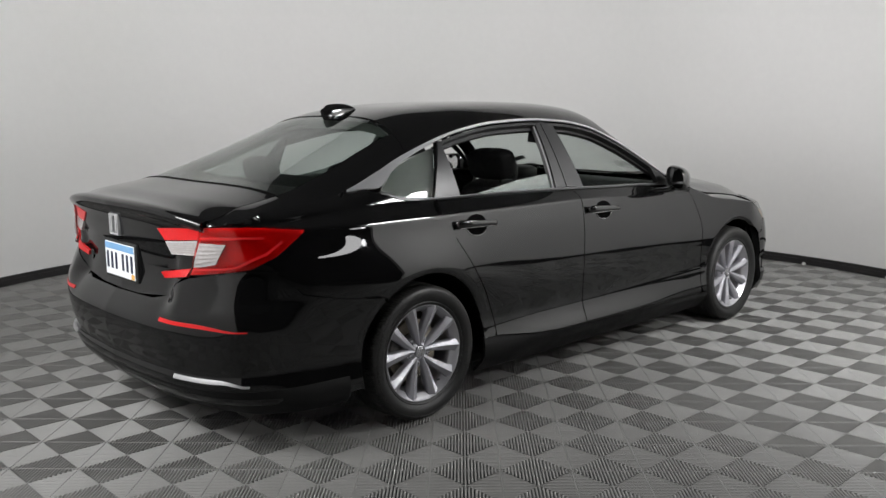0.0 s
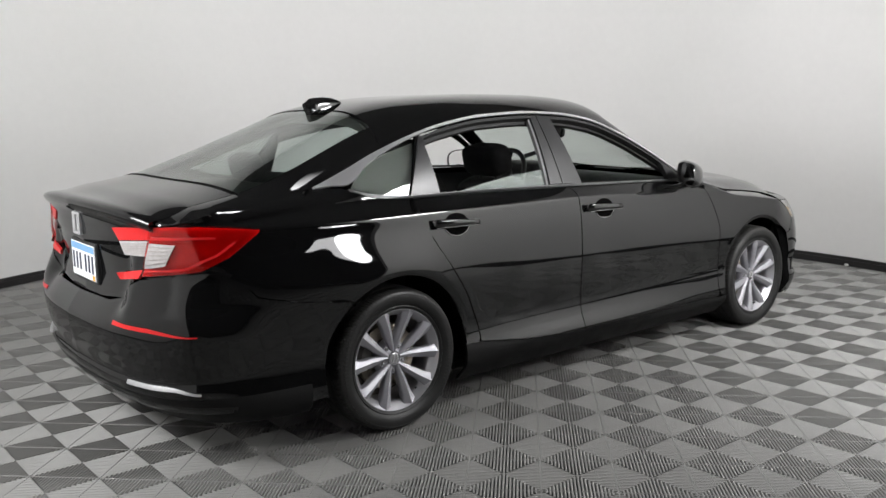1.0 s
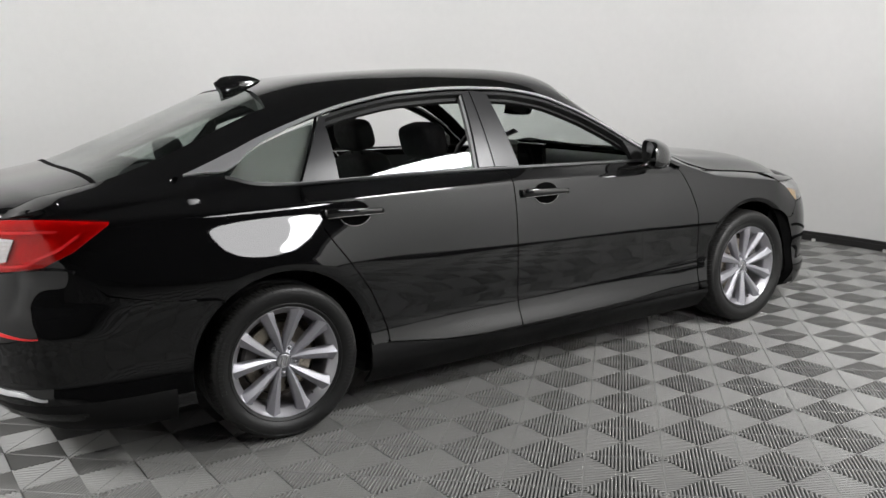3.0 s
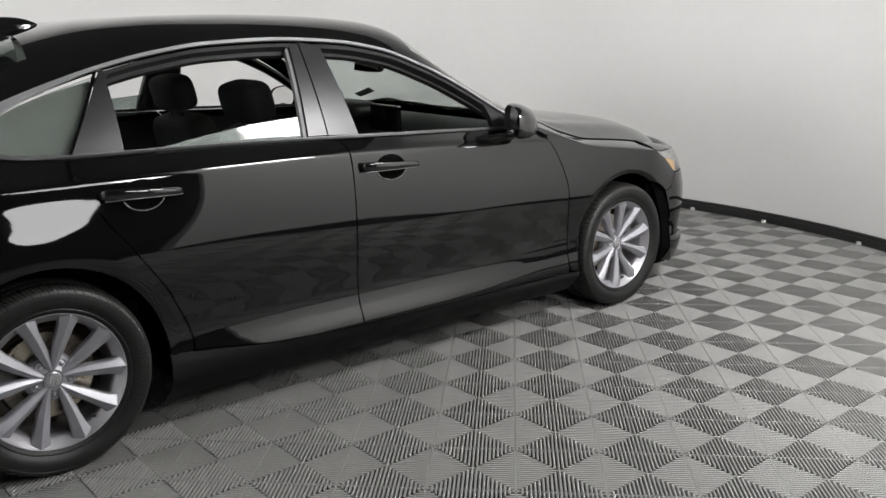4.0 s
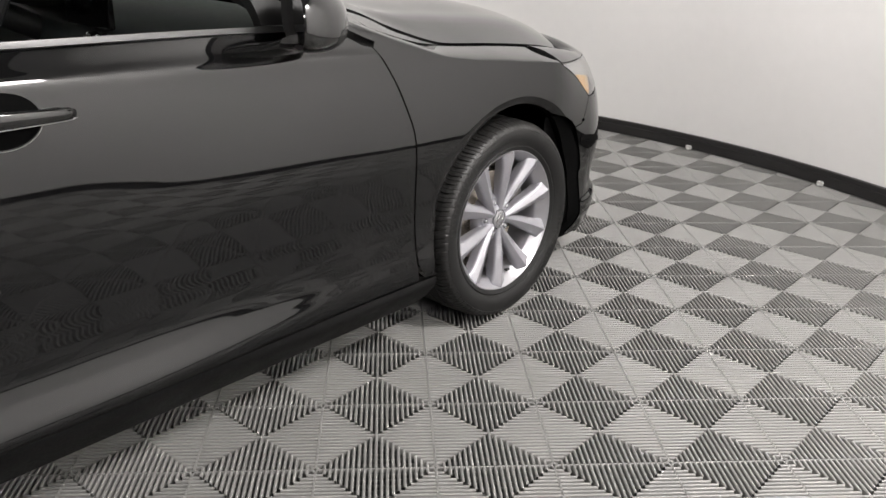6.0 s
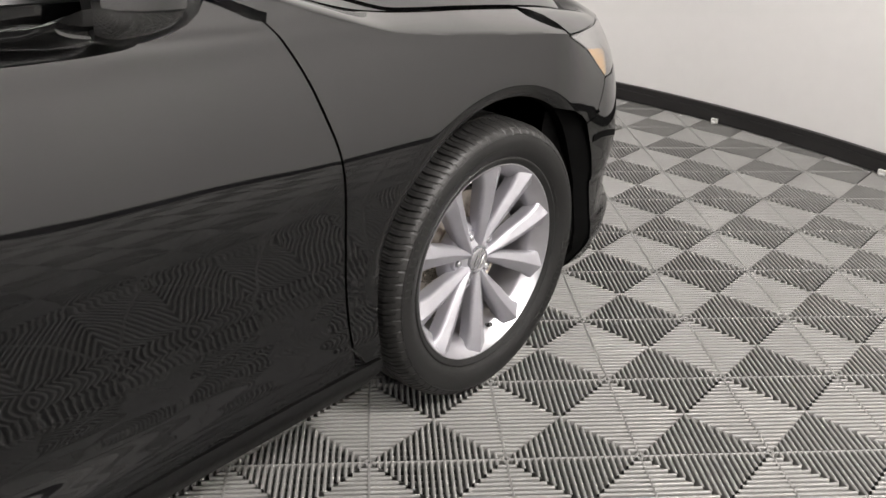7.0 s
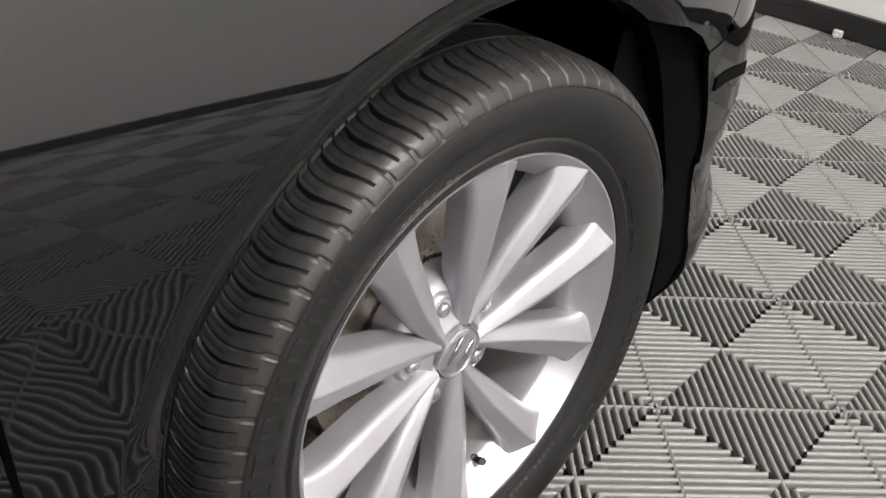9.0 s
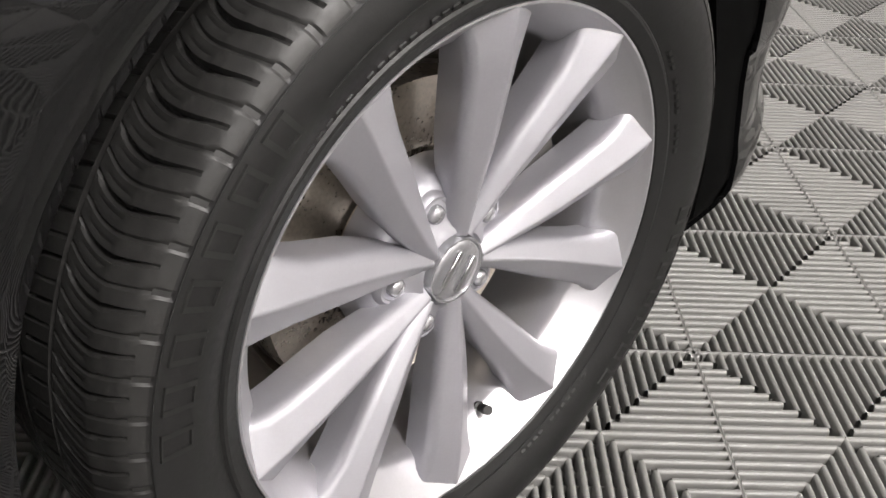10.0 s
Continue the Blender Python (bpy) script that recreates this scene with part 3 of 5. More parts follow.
def greenhouse(side, door, door2):
    """Window frames, bright trim and glass above the belt."""
    hi = lambda x, d: rail_z(x) - d
    # satin strip along the top of the windows; it widens to a blade at the rear
    xs = np.linspace(-1.72, 0.66, 90)
    drop = curve((-1.72, 0.004), (-1.65, 0.020), (-1.555, 0.050), (-1.51, 0.046), (-1.44, 0.028), (-1.30, 0.017), (-1.1, 0.012), (0.66, 0.011))
    rows = [[(x, hi(x, drop(x) * (1 - v)) + 0.002 * v) for x in xs] for v in (0, 0.2, 0.5, 0.8, 1)]
    skin("window_strip", on_side(rows, side), SATIN, car, "satin bright strip above the windows", rim=0.008, lift=0.006)
    # thin strip along the belt
    xs = np.linspace(-1.57, 0.66, 80)
    low = curve((-1.60, 1.074), (-1.54, 1.060), (-1.48, 1.040), (-1.4, 1.028), (-1.25, 1.020), (-0.9, 1.018), (-0.37, 1.010), (0.34, 0.990), (0.66, 0.975))
    rows = [[(x, low(x) - 0.006 + 0.012 * v) for x in xs] for v in (0, 0.3, 0.7, 1)]
    skin("belt_strip", on_side(rows, side), SATIN_DARK, car, "dark satin strip along the belt line", rim=0.006, lift=0.004)
    inset = lambda z: 0.0
    # rear quarter glass
    q_low = [(-1.555, 1.078), (-1.48, 1.046), (-1.4, 1.035), (-1.262, 1.027)]
    q_top = [(x, hi(x, 0.024 + 0.035 * ease(-x, 1.42, 1.55))) for x in (-1.552, -1.5, -1.45, -1.38, -1.30, -1.22, -1.13)]
    skin("quarter_window", on_side(ruled(q_low, q_top, 30, 8), side), DARK_GLASS, car, "dark tinted rear quarter window", rim=0.004, lift=-0.006, solid=True)
    skin("quarter_frame", on_side(ruled([(-1.262, 1.026), (-1.19, 1.16), (-1.118, 1.286)], [(-1.25, 1.026), (-1.178, 1.16), (-1.105, 1.288)], 20, 2), side), BLACK_AND_SHADE, car, "black rubber window edge", lift=-0.001)
    # sheet added behind the right quarter glass, to make it look pale
    quarter_o = [(-1.56, 1.07), (-1.40, 1.02), (-1.25, 1.02), (-1.18, 1.16), (-1.13, 1.265), (-1.30, 1.225), (-1.45, 1.17), (-1.56, 1.07)]
    quarter_i = [(-1.290 + 0.0004 * math.cos(a), 1.129 + 0.0004 * math.sin(a)) for a in (3.14, 4.0, 4.9, 5.8, 0.4, 1.3, 2.2, 3.14)]
    if side == RIGHT:
        skin("quarter_sheet", on_side(ruled(quarter_o, quarter_i, 56, 4), side), QUARTER_PALE, car, "added pale sheet behind the quarter window", rim=0, lift=-0.03)
    # rear door frame
    z1 = lambda x: hi(x, 0.020)
    back_o = [(door_rear_l(z) + GAP, z) for z in np.linspace(1.026, 1.285, 14)]
    back_i = [(-1.088, z) for z in np.linspace(1.026, 1.25, 10)] + [(-1.070, 1.275)]
    skin("door_frame", on_side(ruled(back_o, back_i, 24, 5), side), SATIN_BLACK, door2, "satin black door frame")
    xs = np.linspace(-1.095, -0.33, 30)
    skin("window_frame", on_side([[(x, z1(x) - 0.013 * (1 - v)) for x in xs] for v in (0, 0.4, 1)], side), PLASTIC, door2, "black upper window frame", rim=0.03)
    skin("pillar_cover", on_side(ruled([(-0.402, 1.02), (-0.362, 1.35)], [(-0.322, 1.02), (-0.322, 1.36)], 16, 4), side), SATIN_BLACK, door2, "satin black pillar cover", lift=0.001, rim=0.03)
    skin("window_channel", on_side(ruled([(-0.42, 1.02), (-0.38, 1.34)], [(-0.405, 1.02), (-0.365, 1.35)], 16, 3), side), CHANNEL, door2, "grey window channel", lift=-0.008, rim=0.02)
    # lowered rear glass, its slanting edge above the belt
    g_low = [(-0.99, 1.0), (-0.37, 1.0)]
    g_top = [(-0.97, 1.026), (-0.80, 1.055), (-0.61, 1.083), (-0.37, 1.103)]
    skin("door_glass", on_side(ruled(g_low, g_top, 20, 4), side), PALE_GLASS, door2, "lowered pale green-tinted rear door glass", rim=0.004, lift=-0.018, solid=True)
    # front door frame
    skin("pillar_cover", on_side(ruled([(-0.316, 1.02), (-0.316, 1.362)], [(-0.185, 1.012), (-0.228, 1.352)], 16, 5), side), SATIN_BLACK, door, "satin black pillar cover", lift=0.001, rim=0.03)
    xs = np.linspace(-0.24, 0.60, 40)
    skin("window_frame", on_side([[(x, z1(x) - 0.015 * (1 - v)) for x in xs] for v in (0, 0.4, 1)], side), PLASTIC, door, "black upper window frame", rim=0.035)
    skin("window_corner", on_side(ruled([(0.535, 0.99), (0.515, 1.085)], [(0.668, 0.985), (0.60, 1.045)], 10, 6), side), PLASTIC, door, "black corner piece behind the mirror", rim=0.03)
    # inner faces of the frames
    rows = [[(x, hi(x, 0.018 + 0.030 * v)) for x in np.linspace(-1.12, 0.56, 60)] for v in (0, 0.5, 1)]
    skin("roof_frame", on_side(rows, side), PLASTIC, car, "dark lining above the windows", rim=0.02, lift=-0.03)


def car_top():
    """Roof, screens, bonnet and boot lid."""
    def across(y_of, xs_of, n, m):
        rows = []
        for j in range(m + 1):
            r = []
            for i in range(n + 1):
                u = -1 + 2 * i / n
                x = xs_of(u, j / m)
                r.append(top(x, u * y_of(x)))
            rows.append(r)
        return rows

    roof_front = lambda u: 0.32 - 0.085 * u * u
    roof_back = lambda u: -1.25 - 0.07 * u * u
    full = lambda x: rail(x) - 0.001
    skin("roof", across(full, lambda u, v: roof_front(u) + (roof_back(u) - roof_front(u)) * v, 50, 50), PAINT, car, "glossy black roof", rim=0.03)
    glass_y = lambda x: 0.545 + 0.085 * ease(-x, 1.3, 2.05)
    foot = lambda u: -2.055 + 0.035 * u * u
    skin("rear_window", across(glass_y, lambda u, v: roof_back(u) - 0.006 + (foot(u) - roof_back(u)) * v, 40, 30), REAR_GLASS, car, "dark green-tinted rear window", rim=0.005, lift=-0.004, solid=True)
    skin("window_seal", across(glass_y, lambda u, v: foot(u) + 0.004 - 0.020 * v, 40, 2), BLACK_AND_SHADE, car, "black rubber seal under the rear window", rim=0.004, lift=0.001)
    wind_y = lambda x: rail(x) - 0.07
    cowl = lambda u: 1.075 - 0.20 * u * u
    skin("windscreen", across(wind_y, lambda u, v: roof_front(u) + 0.006 + (cowl(u) - roof_front(u)) * v, 40, 30), SIDE_GLASS, car, "pale green-tinted windscreen", rim=0.005, lift=-0.003, solid=True)
    for side in (RIGHT, LEFT):
        rows = [[Vector((p.x, p.y * side, p.z)) for p in (top(x, y0 + (rail(x) - y0) * v) for x in np.linspace(-1.29, -2.03, 40) for y0 in (glass_y(x) + 0.004,))] for v in np.linspace(0, 1, 8)]
        skin("rear_pillar", rows, PAINT, car, "glossy black rear pillar", rim=0.03, lift=-0.0025)
        rows = [[Vector((p.x, p.y * side, p.z)) for p in (top(x, y0 + (rail(x) - y0) * v) for x in np.linspace(0.236, 0.90, 40) for y0 in (wind_y(x) + 0.003,))] for v in np.linspace(0, 1, 6)]
        skin("front_pillar", rows, PAINT, car, "glossy black windscreen pillar", rim=0.03)
        rows = [[(x, (y + dy) * side, top(x, y)[2] - dz) for x in np.linspace(0.25, 0.86, 20) for y in (wind_y(x),)] for dy, dz in ((-0.05, 0.03), (0.02, 0.05))]
        bm = bmesh.new()
        grid(bm, rows)
        part("pillar_lining", bm, PLASTIC, car, "dark pillar lining", smooth=True)
        rows = [[(x, (y + dy) * side, top(x, y)[2] - dz) for x in np.linspace(-1.30, -2.0, 20) for y in (glass_y(x),)] for dy, dz in ((-0.03, 0.025), (0.06, 0.07))]
        bm = bmesh.new()
        grid(bm, rows)
        part("pillar_lining", bm, PLASTIC, car, "dark pillar lining", smooth=True)
    # bonnet: swept back over the wings, with a raised edge
    bonnet_y = lambda x: rail(x) - 0.004 - 0.12 * (1 - ease(x, 0.98, 1.24))
    for side in (RIGHT, LEFT):
        rows = [[Vector((p.x, p.y * side, p.z)) for p in (top(x, y0 + (rail(x) - y0) * v) for x in np.linspace(0.905, 1.24, 24) for y0 in (bonnet_y(x) + 0.004,))] for v in np.linspace(0, 1, 8)]
        skin("wing_top", rows, PAINT, car, "glossy black wing beside the bonnet", rim=0.02)
    rows = []
    for j in range(41):
        v = j / 40
        r = []
        for i in range(41):
            u = -1 + 2 * i / 40
            x0, x1 = 1.10 - 0.20 * abs(u) ** 2.2, 2.33 - 0.30 * abs(u) ** 2
            x = x0 + (x1 - x0) * v
            p = top(x, u * bonnet_y(x))
            p.z += 0.012 * math.exp(-((abs(u) - 0.80) / 0.10) ** 2) * (1 - v) ** 0.5 + 0.004
            r.append(p)
        rows.append(r)
    skin("bonnet", rows, PAINT, car, "glossy black bonnet", rim=0.02)
    bm = bmesh.new()
    box(bm, 0.93, 1.12, -0.66, 0.66, 0.86, 0.895, 0.01)
    part("scuttle", bm, PLASTIC, car, "black plastic panel under the windscreen")
    # boot lid: top, lip and face in one skin
    rows = []
    lid_edge = curve((0.62, -2.88), (0.66, -2.84), (0.70, -2.78), (0.74, -2.742), (0.766, -2.680), (0.80, -2.668), (0.856, -2.634), (0.91, -2.608), (0.97, -2.592), (0.985, -2.565), (1.0, -2.56), (1.05, -2.56))
    lid_side = lambda x: 0.632 + 0.040 * ease(-x, 1.95, 2.43)
    pinch = lambda u: 1 - 0.028 * abs(u) ** 4

    def lid_top(u, v):
        """The lid's upper face: u across the car, v from the window's foot to the lip."""
        lip = flank(-3.25 + (lid_edge(1.0) + 3.25) * abs(u), 1.035)
        x = (foot(u) - 0.008) * (1 - v) + (lip.x + 0.03) * v
        y = abs(u) * lid_side(x) * (1 - ease(v, 0.5, 1)) + lip.y * pinch(u) * ease(v, 0.5, 1)
        z = top(max(x, -2.42), y).z * (1 - ease(v, 0.55, 1)) + (1.054 - 0.052 * abs(u) ** 3) * ease(v, 0.55, 1)
        return Vector((x, math.copysign(y, u), z))

    brink = [(x, rail_z(x)) for x in np.linspace(-2.03, -2.25, 6)] + [(-2.40, 1.0), (-2.50, 0.985), (-2.565, 0.977)]
    for side in (RIGHT, LEFT):
        rows = []
        for k, (q, h) in enumerate(along(brink, 32)):
            p, e = lid_top(1, k / 32) + Vector((0, 0.004, -0.001)), body(q, h)
            rows.append([Vector((g.x, g.y * side, g.z)) for g in (p.lerp(e, w) + Vector((0, 0, 0.006 * 4 * w * (1 - w) * (1 - k / 32))) for w in np.linspace(0, 1, 8))])
        skin("deck_edge", rows, PAINT, car, "glossy black wing top beside the boot lid", rim=0.02)
    rows = []
    for i in range(61):
        u = -1 + 2 * i / 60
        sg = 1 if u >= 0 else -1
        lip = flank(-3.25 + (lid_edge(1.0) + 3.25) * abs(u), 1.035)
        lip.y *= pinch(u)
        col = [lid_top(u, k / 16) for k in range(17)]
        dz = 0.052 * abs(u) ** 3
        col.append(Vector((lip.x + 0.006, sg * lip.y, 1.046 - dz)))
        for z in (1.035, 1.02, 1.005, 0.99, 0.97, 0.94, 0.90, 0.86, 0.82, 0.78, 0.74, 0.70, 0.672, 0.664):
            p = flank(-3.25 + (lid_edge(z) + 3.25) * abs(u), z)
            zz = z - dz * ease(z, 0.9, 1.035)
            if z < 0.75:
                zz = z - 0.022 * (1 - ease(abs(u), 0.3, 1.0)) * ease(0.75 - z, 0, 0.08)
            dx = 0.020 * ease(0.52 - abs(p.y), 0.0, 0.06) * ease(z, 0.69, 0.72) * (1 - ease(z, 0.85, 0.885))
            col.append(Vector((p.x + dx, sg * p.y * (1 + (pinch(u) - 1) * ease(z, 0.96, 1.0)), zz)))
        rows.append(col)
    skin("boot_lid", rows, PAINT, car, "glossy black boot lid with a lip spoiler", rim=0.02, sharp=60)
    # aerial fin on the roof
    bm = bmesh.new()
    rows = []
    for i in range(15):
        u = i / 14
        x = -1.295 + 0.205 * u
        h = 0.062 * (1 - u ** 2.2) ** 0.8 * (0.72 + 0.28 * ease(u, 0, 0.18)) + 0.002
        w = 0.030 * (1 - u ** 3) ** 0.5 * (0.8 + 0.2 * ease(u, 0, 0.1)) + 0.001
        base = top(x, 0).z - 0.004
        ring = []
        for k in range(15):
            a = math.pi * k / 14
            c, s = math.cos(a), math.sin(a)
            ring.append((x - 0.03 * s * (1 - u), w * math.copysign(abs(c) ** 1.4, c), base + h * s ** 0.9))
        rows.append(ring)
    net = grid(bm, rows)
    bm.faces.new(net[0])
    bmesh.ops.recalc_face_normals(bm, faces=bm.faces)
    part("aerial_fin", bm, GLOSS, car, "gloss black roof aerial fin", smooth=True, sharp=60)


def full_width(fn_rows):
    """Right half rows (outer edge first, centre last) mirrored to the whole width."""
    return [[Vector((p.x, -p.y, p.z)) for p in r] + [Vector(p) for p in r[-2::-1]] for r in fn_rows]


def bumpers():
    pieces = (arch(AXLE_R, ARCH_R, 128, 192, 24), [(-1.672, 0.629), (-1.9, 0.652), (-2.09, 0.690)], 30, 44), ([(-1.7916, 0.242), (-1.9, 0.235), (-2.2, 0.232), (-2.6, 0.232), (-3.25, 0.232)], [(-2.09, 0.690), (-2.15, 0.750), (-2.19, 0.788), (-2.33, 0.799), (-2.50, 0.784), (-2.675, 0.762), (-2.74, 0.735), (-2.835, 0.668), (-2.93, 0.648), (-3.25, 0.645)], 90, 44)
    rows = [[flank(s, z) for s, z in r] for r in joined(*pieces)]
    skin("rear_bumper", full_width(rows), PAINT, car, "glossy black rear bumper", rim=0.006, sharp=50)
    rows = [[flank(s, z) + Vector((0.02, 0, 0)) for s in np.linspace(-1.87, -3.25, 50)] for z in (0.19, 0.215, 0.24, 0.28, 0.30, 0.31)]
    skin("rear_skirt", full_width([[Vector((p.x - 0.018, p.y, p.z)) for p in r] for r in rows]), SILL, car, "matt black lower rear skirt", rim=0.03, lift=0.002)
    for side in (RIGHT, LEFT):
        rows = [[(s, 0.350 - 0.018 * ease(s, -2.5, -2.36) + v * (1 - 0.6 * ease(s, -2.55, -2.36))) for s in np.linspace(-2.74, -2.36, 24)] for v in (-0.008, -0.003, 0.004, 0.008)]
        skin("exhaust_trim", on_side(rows, side, flank), SATIN, car, "bright strip low on the rear bumper", rim=0.012, lift=0.010)
        rows = [[(s, 0.584 - 0.020 * ease(s, -2.6, -2.38) + v * (1 - 0.7 * ease(s, -2.6, -2.36))) for s in np.linspace(-2.81, -2.36, 24)] for v in (-0.009, -0.004, 0.004, 0.007)]
        skin("rear_reflector", on_side(rows, side, flank), RED, car, "slim red reflector in the bumper", rim=0.008, lift=0.003)
    # front bumper, with the lower lip
    rows = [[flank(s, z) for s, z in r] for r in ruled([(1.984, 0.12), (2.1, 0.125), (2.5, 0.13), (3.0, 0.13)], [(2.004, 0.641), (2.1, 0.645), (2.3, 0.66), (2.6, 0.67), (3.0, 0.67)], 60, 40)]
    skin("front_bumper", full_width(rows), PAINT, car, "glossy black front bumper", rim=0.004, sharp=50)
    for side in (RIGHT, LEFT):
        inner = [(1.793, 0.557), (1.815, 0.52), (1.84, 0.475), (1.862, 0.41), (1.872, 0.33), (1.872, 0.25), (1.864, 0.19), (1.85, 0.15)]
        outer = [(1.797, 0.560), (1.843, 0.562), (1.908, 0.645), (2.0, 0.64), (2.015, 0.40), (1.98, 0.135)]
        skin("bumper_corner", on_side(ruled(inner, outer, 60, 24), side, flank), PAINT, car, "glossy black bumper corner beside the wheel arch", rim=0.006, sharp=50)
    for side in (RIGHT, LEFT):
        rows = [[(s, 0.508 - 0.055 * ease(s, 1.87, 2.15) + v) for s in np.linspace(1.842, 2.45, 34)] for v in (-0.008, 0.0, 0.008)]
        skin("bumper_slot", on_side(rows, side, flank), BLACK_AND_SHADE, car, "dark slot across the bumper corner", rim=0.004, lift=0.002)
    # grille panel between the lamps
    rows = [[flank(s, z) for s in np.linspace(2.35, 3.0, 16)] for z in (0.66, 0.70, 0.745)]
    skin("grille", full_width(rows), PLASTIC, car, "black grille panel", rim=0.02)


def lamps():
    for side in (RIGHT, LEFT):
        tail_lamp(side)
        # head lamp at the corner of the nose
        lo = [(1.682, 0.778), (1.79, 0.732), (1.91, 0.648), (2.15, 0.652), (2.42, 0.675)]
        hi_ = [(1.684, 0.784), (1.86, 0.770), (2.0, 0.762), (2.15, 0.752), (2.42, 0.735)]
        rows = on_side(ruled(lo, hi_, 30, 8), side, flank)
        base = skin("head_lamp", rows, SILVER, car, "clear head lamp with an amber side reflector", rim=0.02, lift=-0.022)
        skin("lens", rows, CLEAR, base, "clear lamp cover", rim=0.004, lift=0.001, solid=True)
        # brow between the lamp and the bonnet
        rows = []
        for i in range(21):
            w = i / 20
            a = flank(1.684 + 0.70 * w, 0.787 - 0.047 * w)
            if w < 0.5:
                xb, yb = 1.68 + 0.70 * w, rail(1.68 + 0.70 * w)
            else:
                u = 1.5 - w
                xb, yb = 2.33 - 0.30 * u * u, u * (rail(2.33 - 0.30 * u * u) - 0.004)
            b = top(xb, yb) + Vector((0, 0, 0.002))
            under = top(xb - 0.02, yb - 0.03) - Vector((0, 0, 0.004))
            rows.append([Vector((p.x, p.y * side, p.z)) for p in [a.lerp(b, v) + Vector((0, 0, 0.012 * 4 * v * (1 - v))) for v in (0, 0.25, 0.5, 0.75, 1)] + [under]])
        skin("lamp_brow", rows, PAINT, car, "glossy black brow over the head lamp", rim=0.01)
        rows = on_side(ruled([(1.808, 0.724), (1.915, 0.653), (1.93, 0.652)], [(1.812, 0.732), (1.90, 0.718), (1.965, 0.706)], 10, 5), side, flank)
        skin("amber_reflector", rows, AMBER, base, "amber side reflector", rim=0.006, lift=-0.006)


def tail_lamp(side):
    """C-shaped red lamp that wraps round the corner."""
    def sheet(name, lo, hi_, mat, lift, parent, label="", n=30, m=8, rim=0.006, **k):
        return skin(name, on_side(ruled(lo, hi_, n, m), side, flank), mat, parent, label, rim=rim, lift=lift, **k)
    body_lo = [(-2.664, 0.775), (-2.50, 0.792), (-2.33, 0.810), (-2.20, 0.857), (-2.06, 0.940)]
    body_hi = [(-2.592, 0.972), (-2.48, 0.977), (-2.35, 0.976), (-2.20, 0.963), (-2.055, 0.949)]
    base = sheet("tail_lamp", body_lo, body_hi, RED, 0.004, car, "red tail lamp with a clear centre, wrapped round the corner", 40, 14)
    sheet("lens", body_lo, body_hi, RED_GLASS, 0.016, base, "glossy red lamp cover", 40, 14, rim=0.003, solid=True)
    sheet("reversing_lens", [(-2.638, 0.813), (-2.58, 0.820), (-2.515, 0.831)], [(-2.598, 0.912), (-2.53, 0.912), (-2.464, 0.909)], CLEAR_LAMP, 0.019, base, "clear reversing lamp")
    sheet("light_bar", [(-2.64, 0.792), (-2.40, 0.818), (-2.25, 0.862), (-2.17, 0.905)], [(-2.638, 0.801), (-2.405, 0.827), (-2.255, 0.871), (-2.175, 0.914)], RED, 0.019, base, "raised red light bar", m=3)
    sheet("light_bar", [(-2.59, 0.928), (-2.38, 0.930), (-2.26, 0.926)], [(-2.588, 0.938), (-2.38, 0.940), (-2.26, 0.935)], RED, 0.019, base, "raised red light bar", m=3)
    for k in range(5):
        w = (k + 0.7) / 5.4
        a, b = (-2.636 + 0.040 * w, 0.815 + 0.095 * w), (-2.517 + 0.050 * w, 0.833 + 0.074 * w)
        sheet("lens_groove", [a, b], [(a[0], a[1] + 0.0028), (b[0], b[1] + 0.0028)], LENS_LINE, 0.0215, base, n=10, m=2, rim=0.002)
        a, b = (-2.776 - 0.034 * w, 0.856 + 0.042 * w), (-2.634 + 0.014 * w, 0.861 + 0.054 * w)
        sheet("lens_groove", [a, b], [(a[0], a[1] + 0.0024), (b[0], b[1] + 0.0024)], LENS_LINE, 0.0075, base, n=10, m=2, rim=0.002)
    # the part on the boot lid
    for lo, hi_, mat, nm, lb in (([(-2.826, 0.906), (-2.612, 0.923)], [(-2.874, 0.952), (-2.734, 0.964), (-2.598, 0.971)], RED, "lid_lamp_top", "red upper lamp on the boot lid"),
                                 ([(-2.780, 0.852), (-2.634, 0.857)], [(-2.822, 0.902), (-2.616, 0.919)], CLEAR_LAMP, "lid_lamp_clear", "clear reversing lamp on the boot lid"),
                                 ([(-2.850, 0.742), (-2.685, 0.766)], [(-2.871, 0.767), (-2.668, 0.800)], RED, "lid_lamp_foot", "red lower lamp on the boot lid")):
        sheet(nm, lo, hi_, mat, 0.005, base, lb, 24, 6, rim=0.012)
    return base


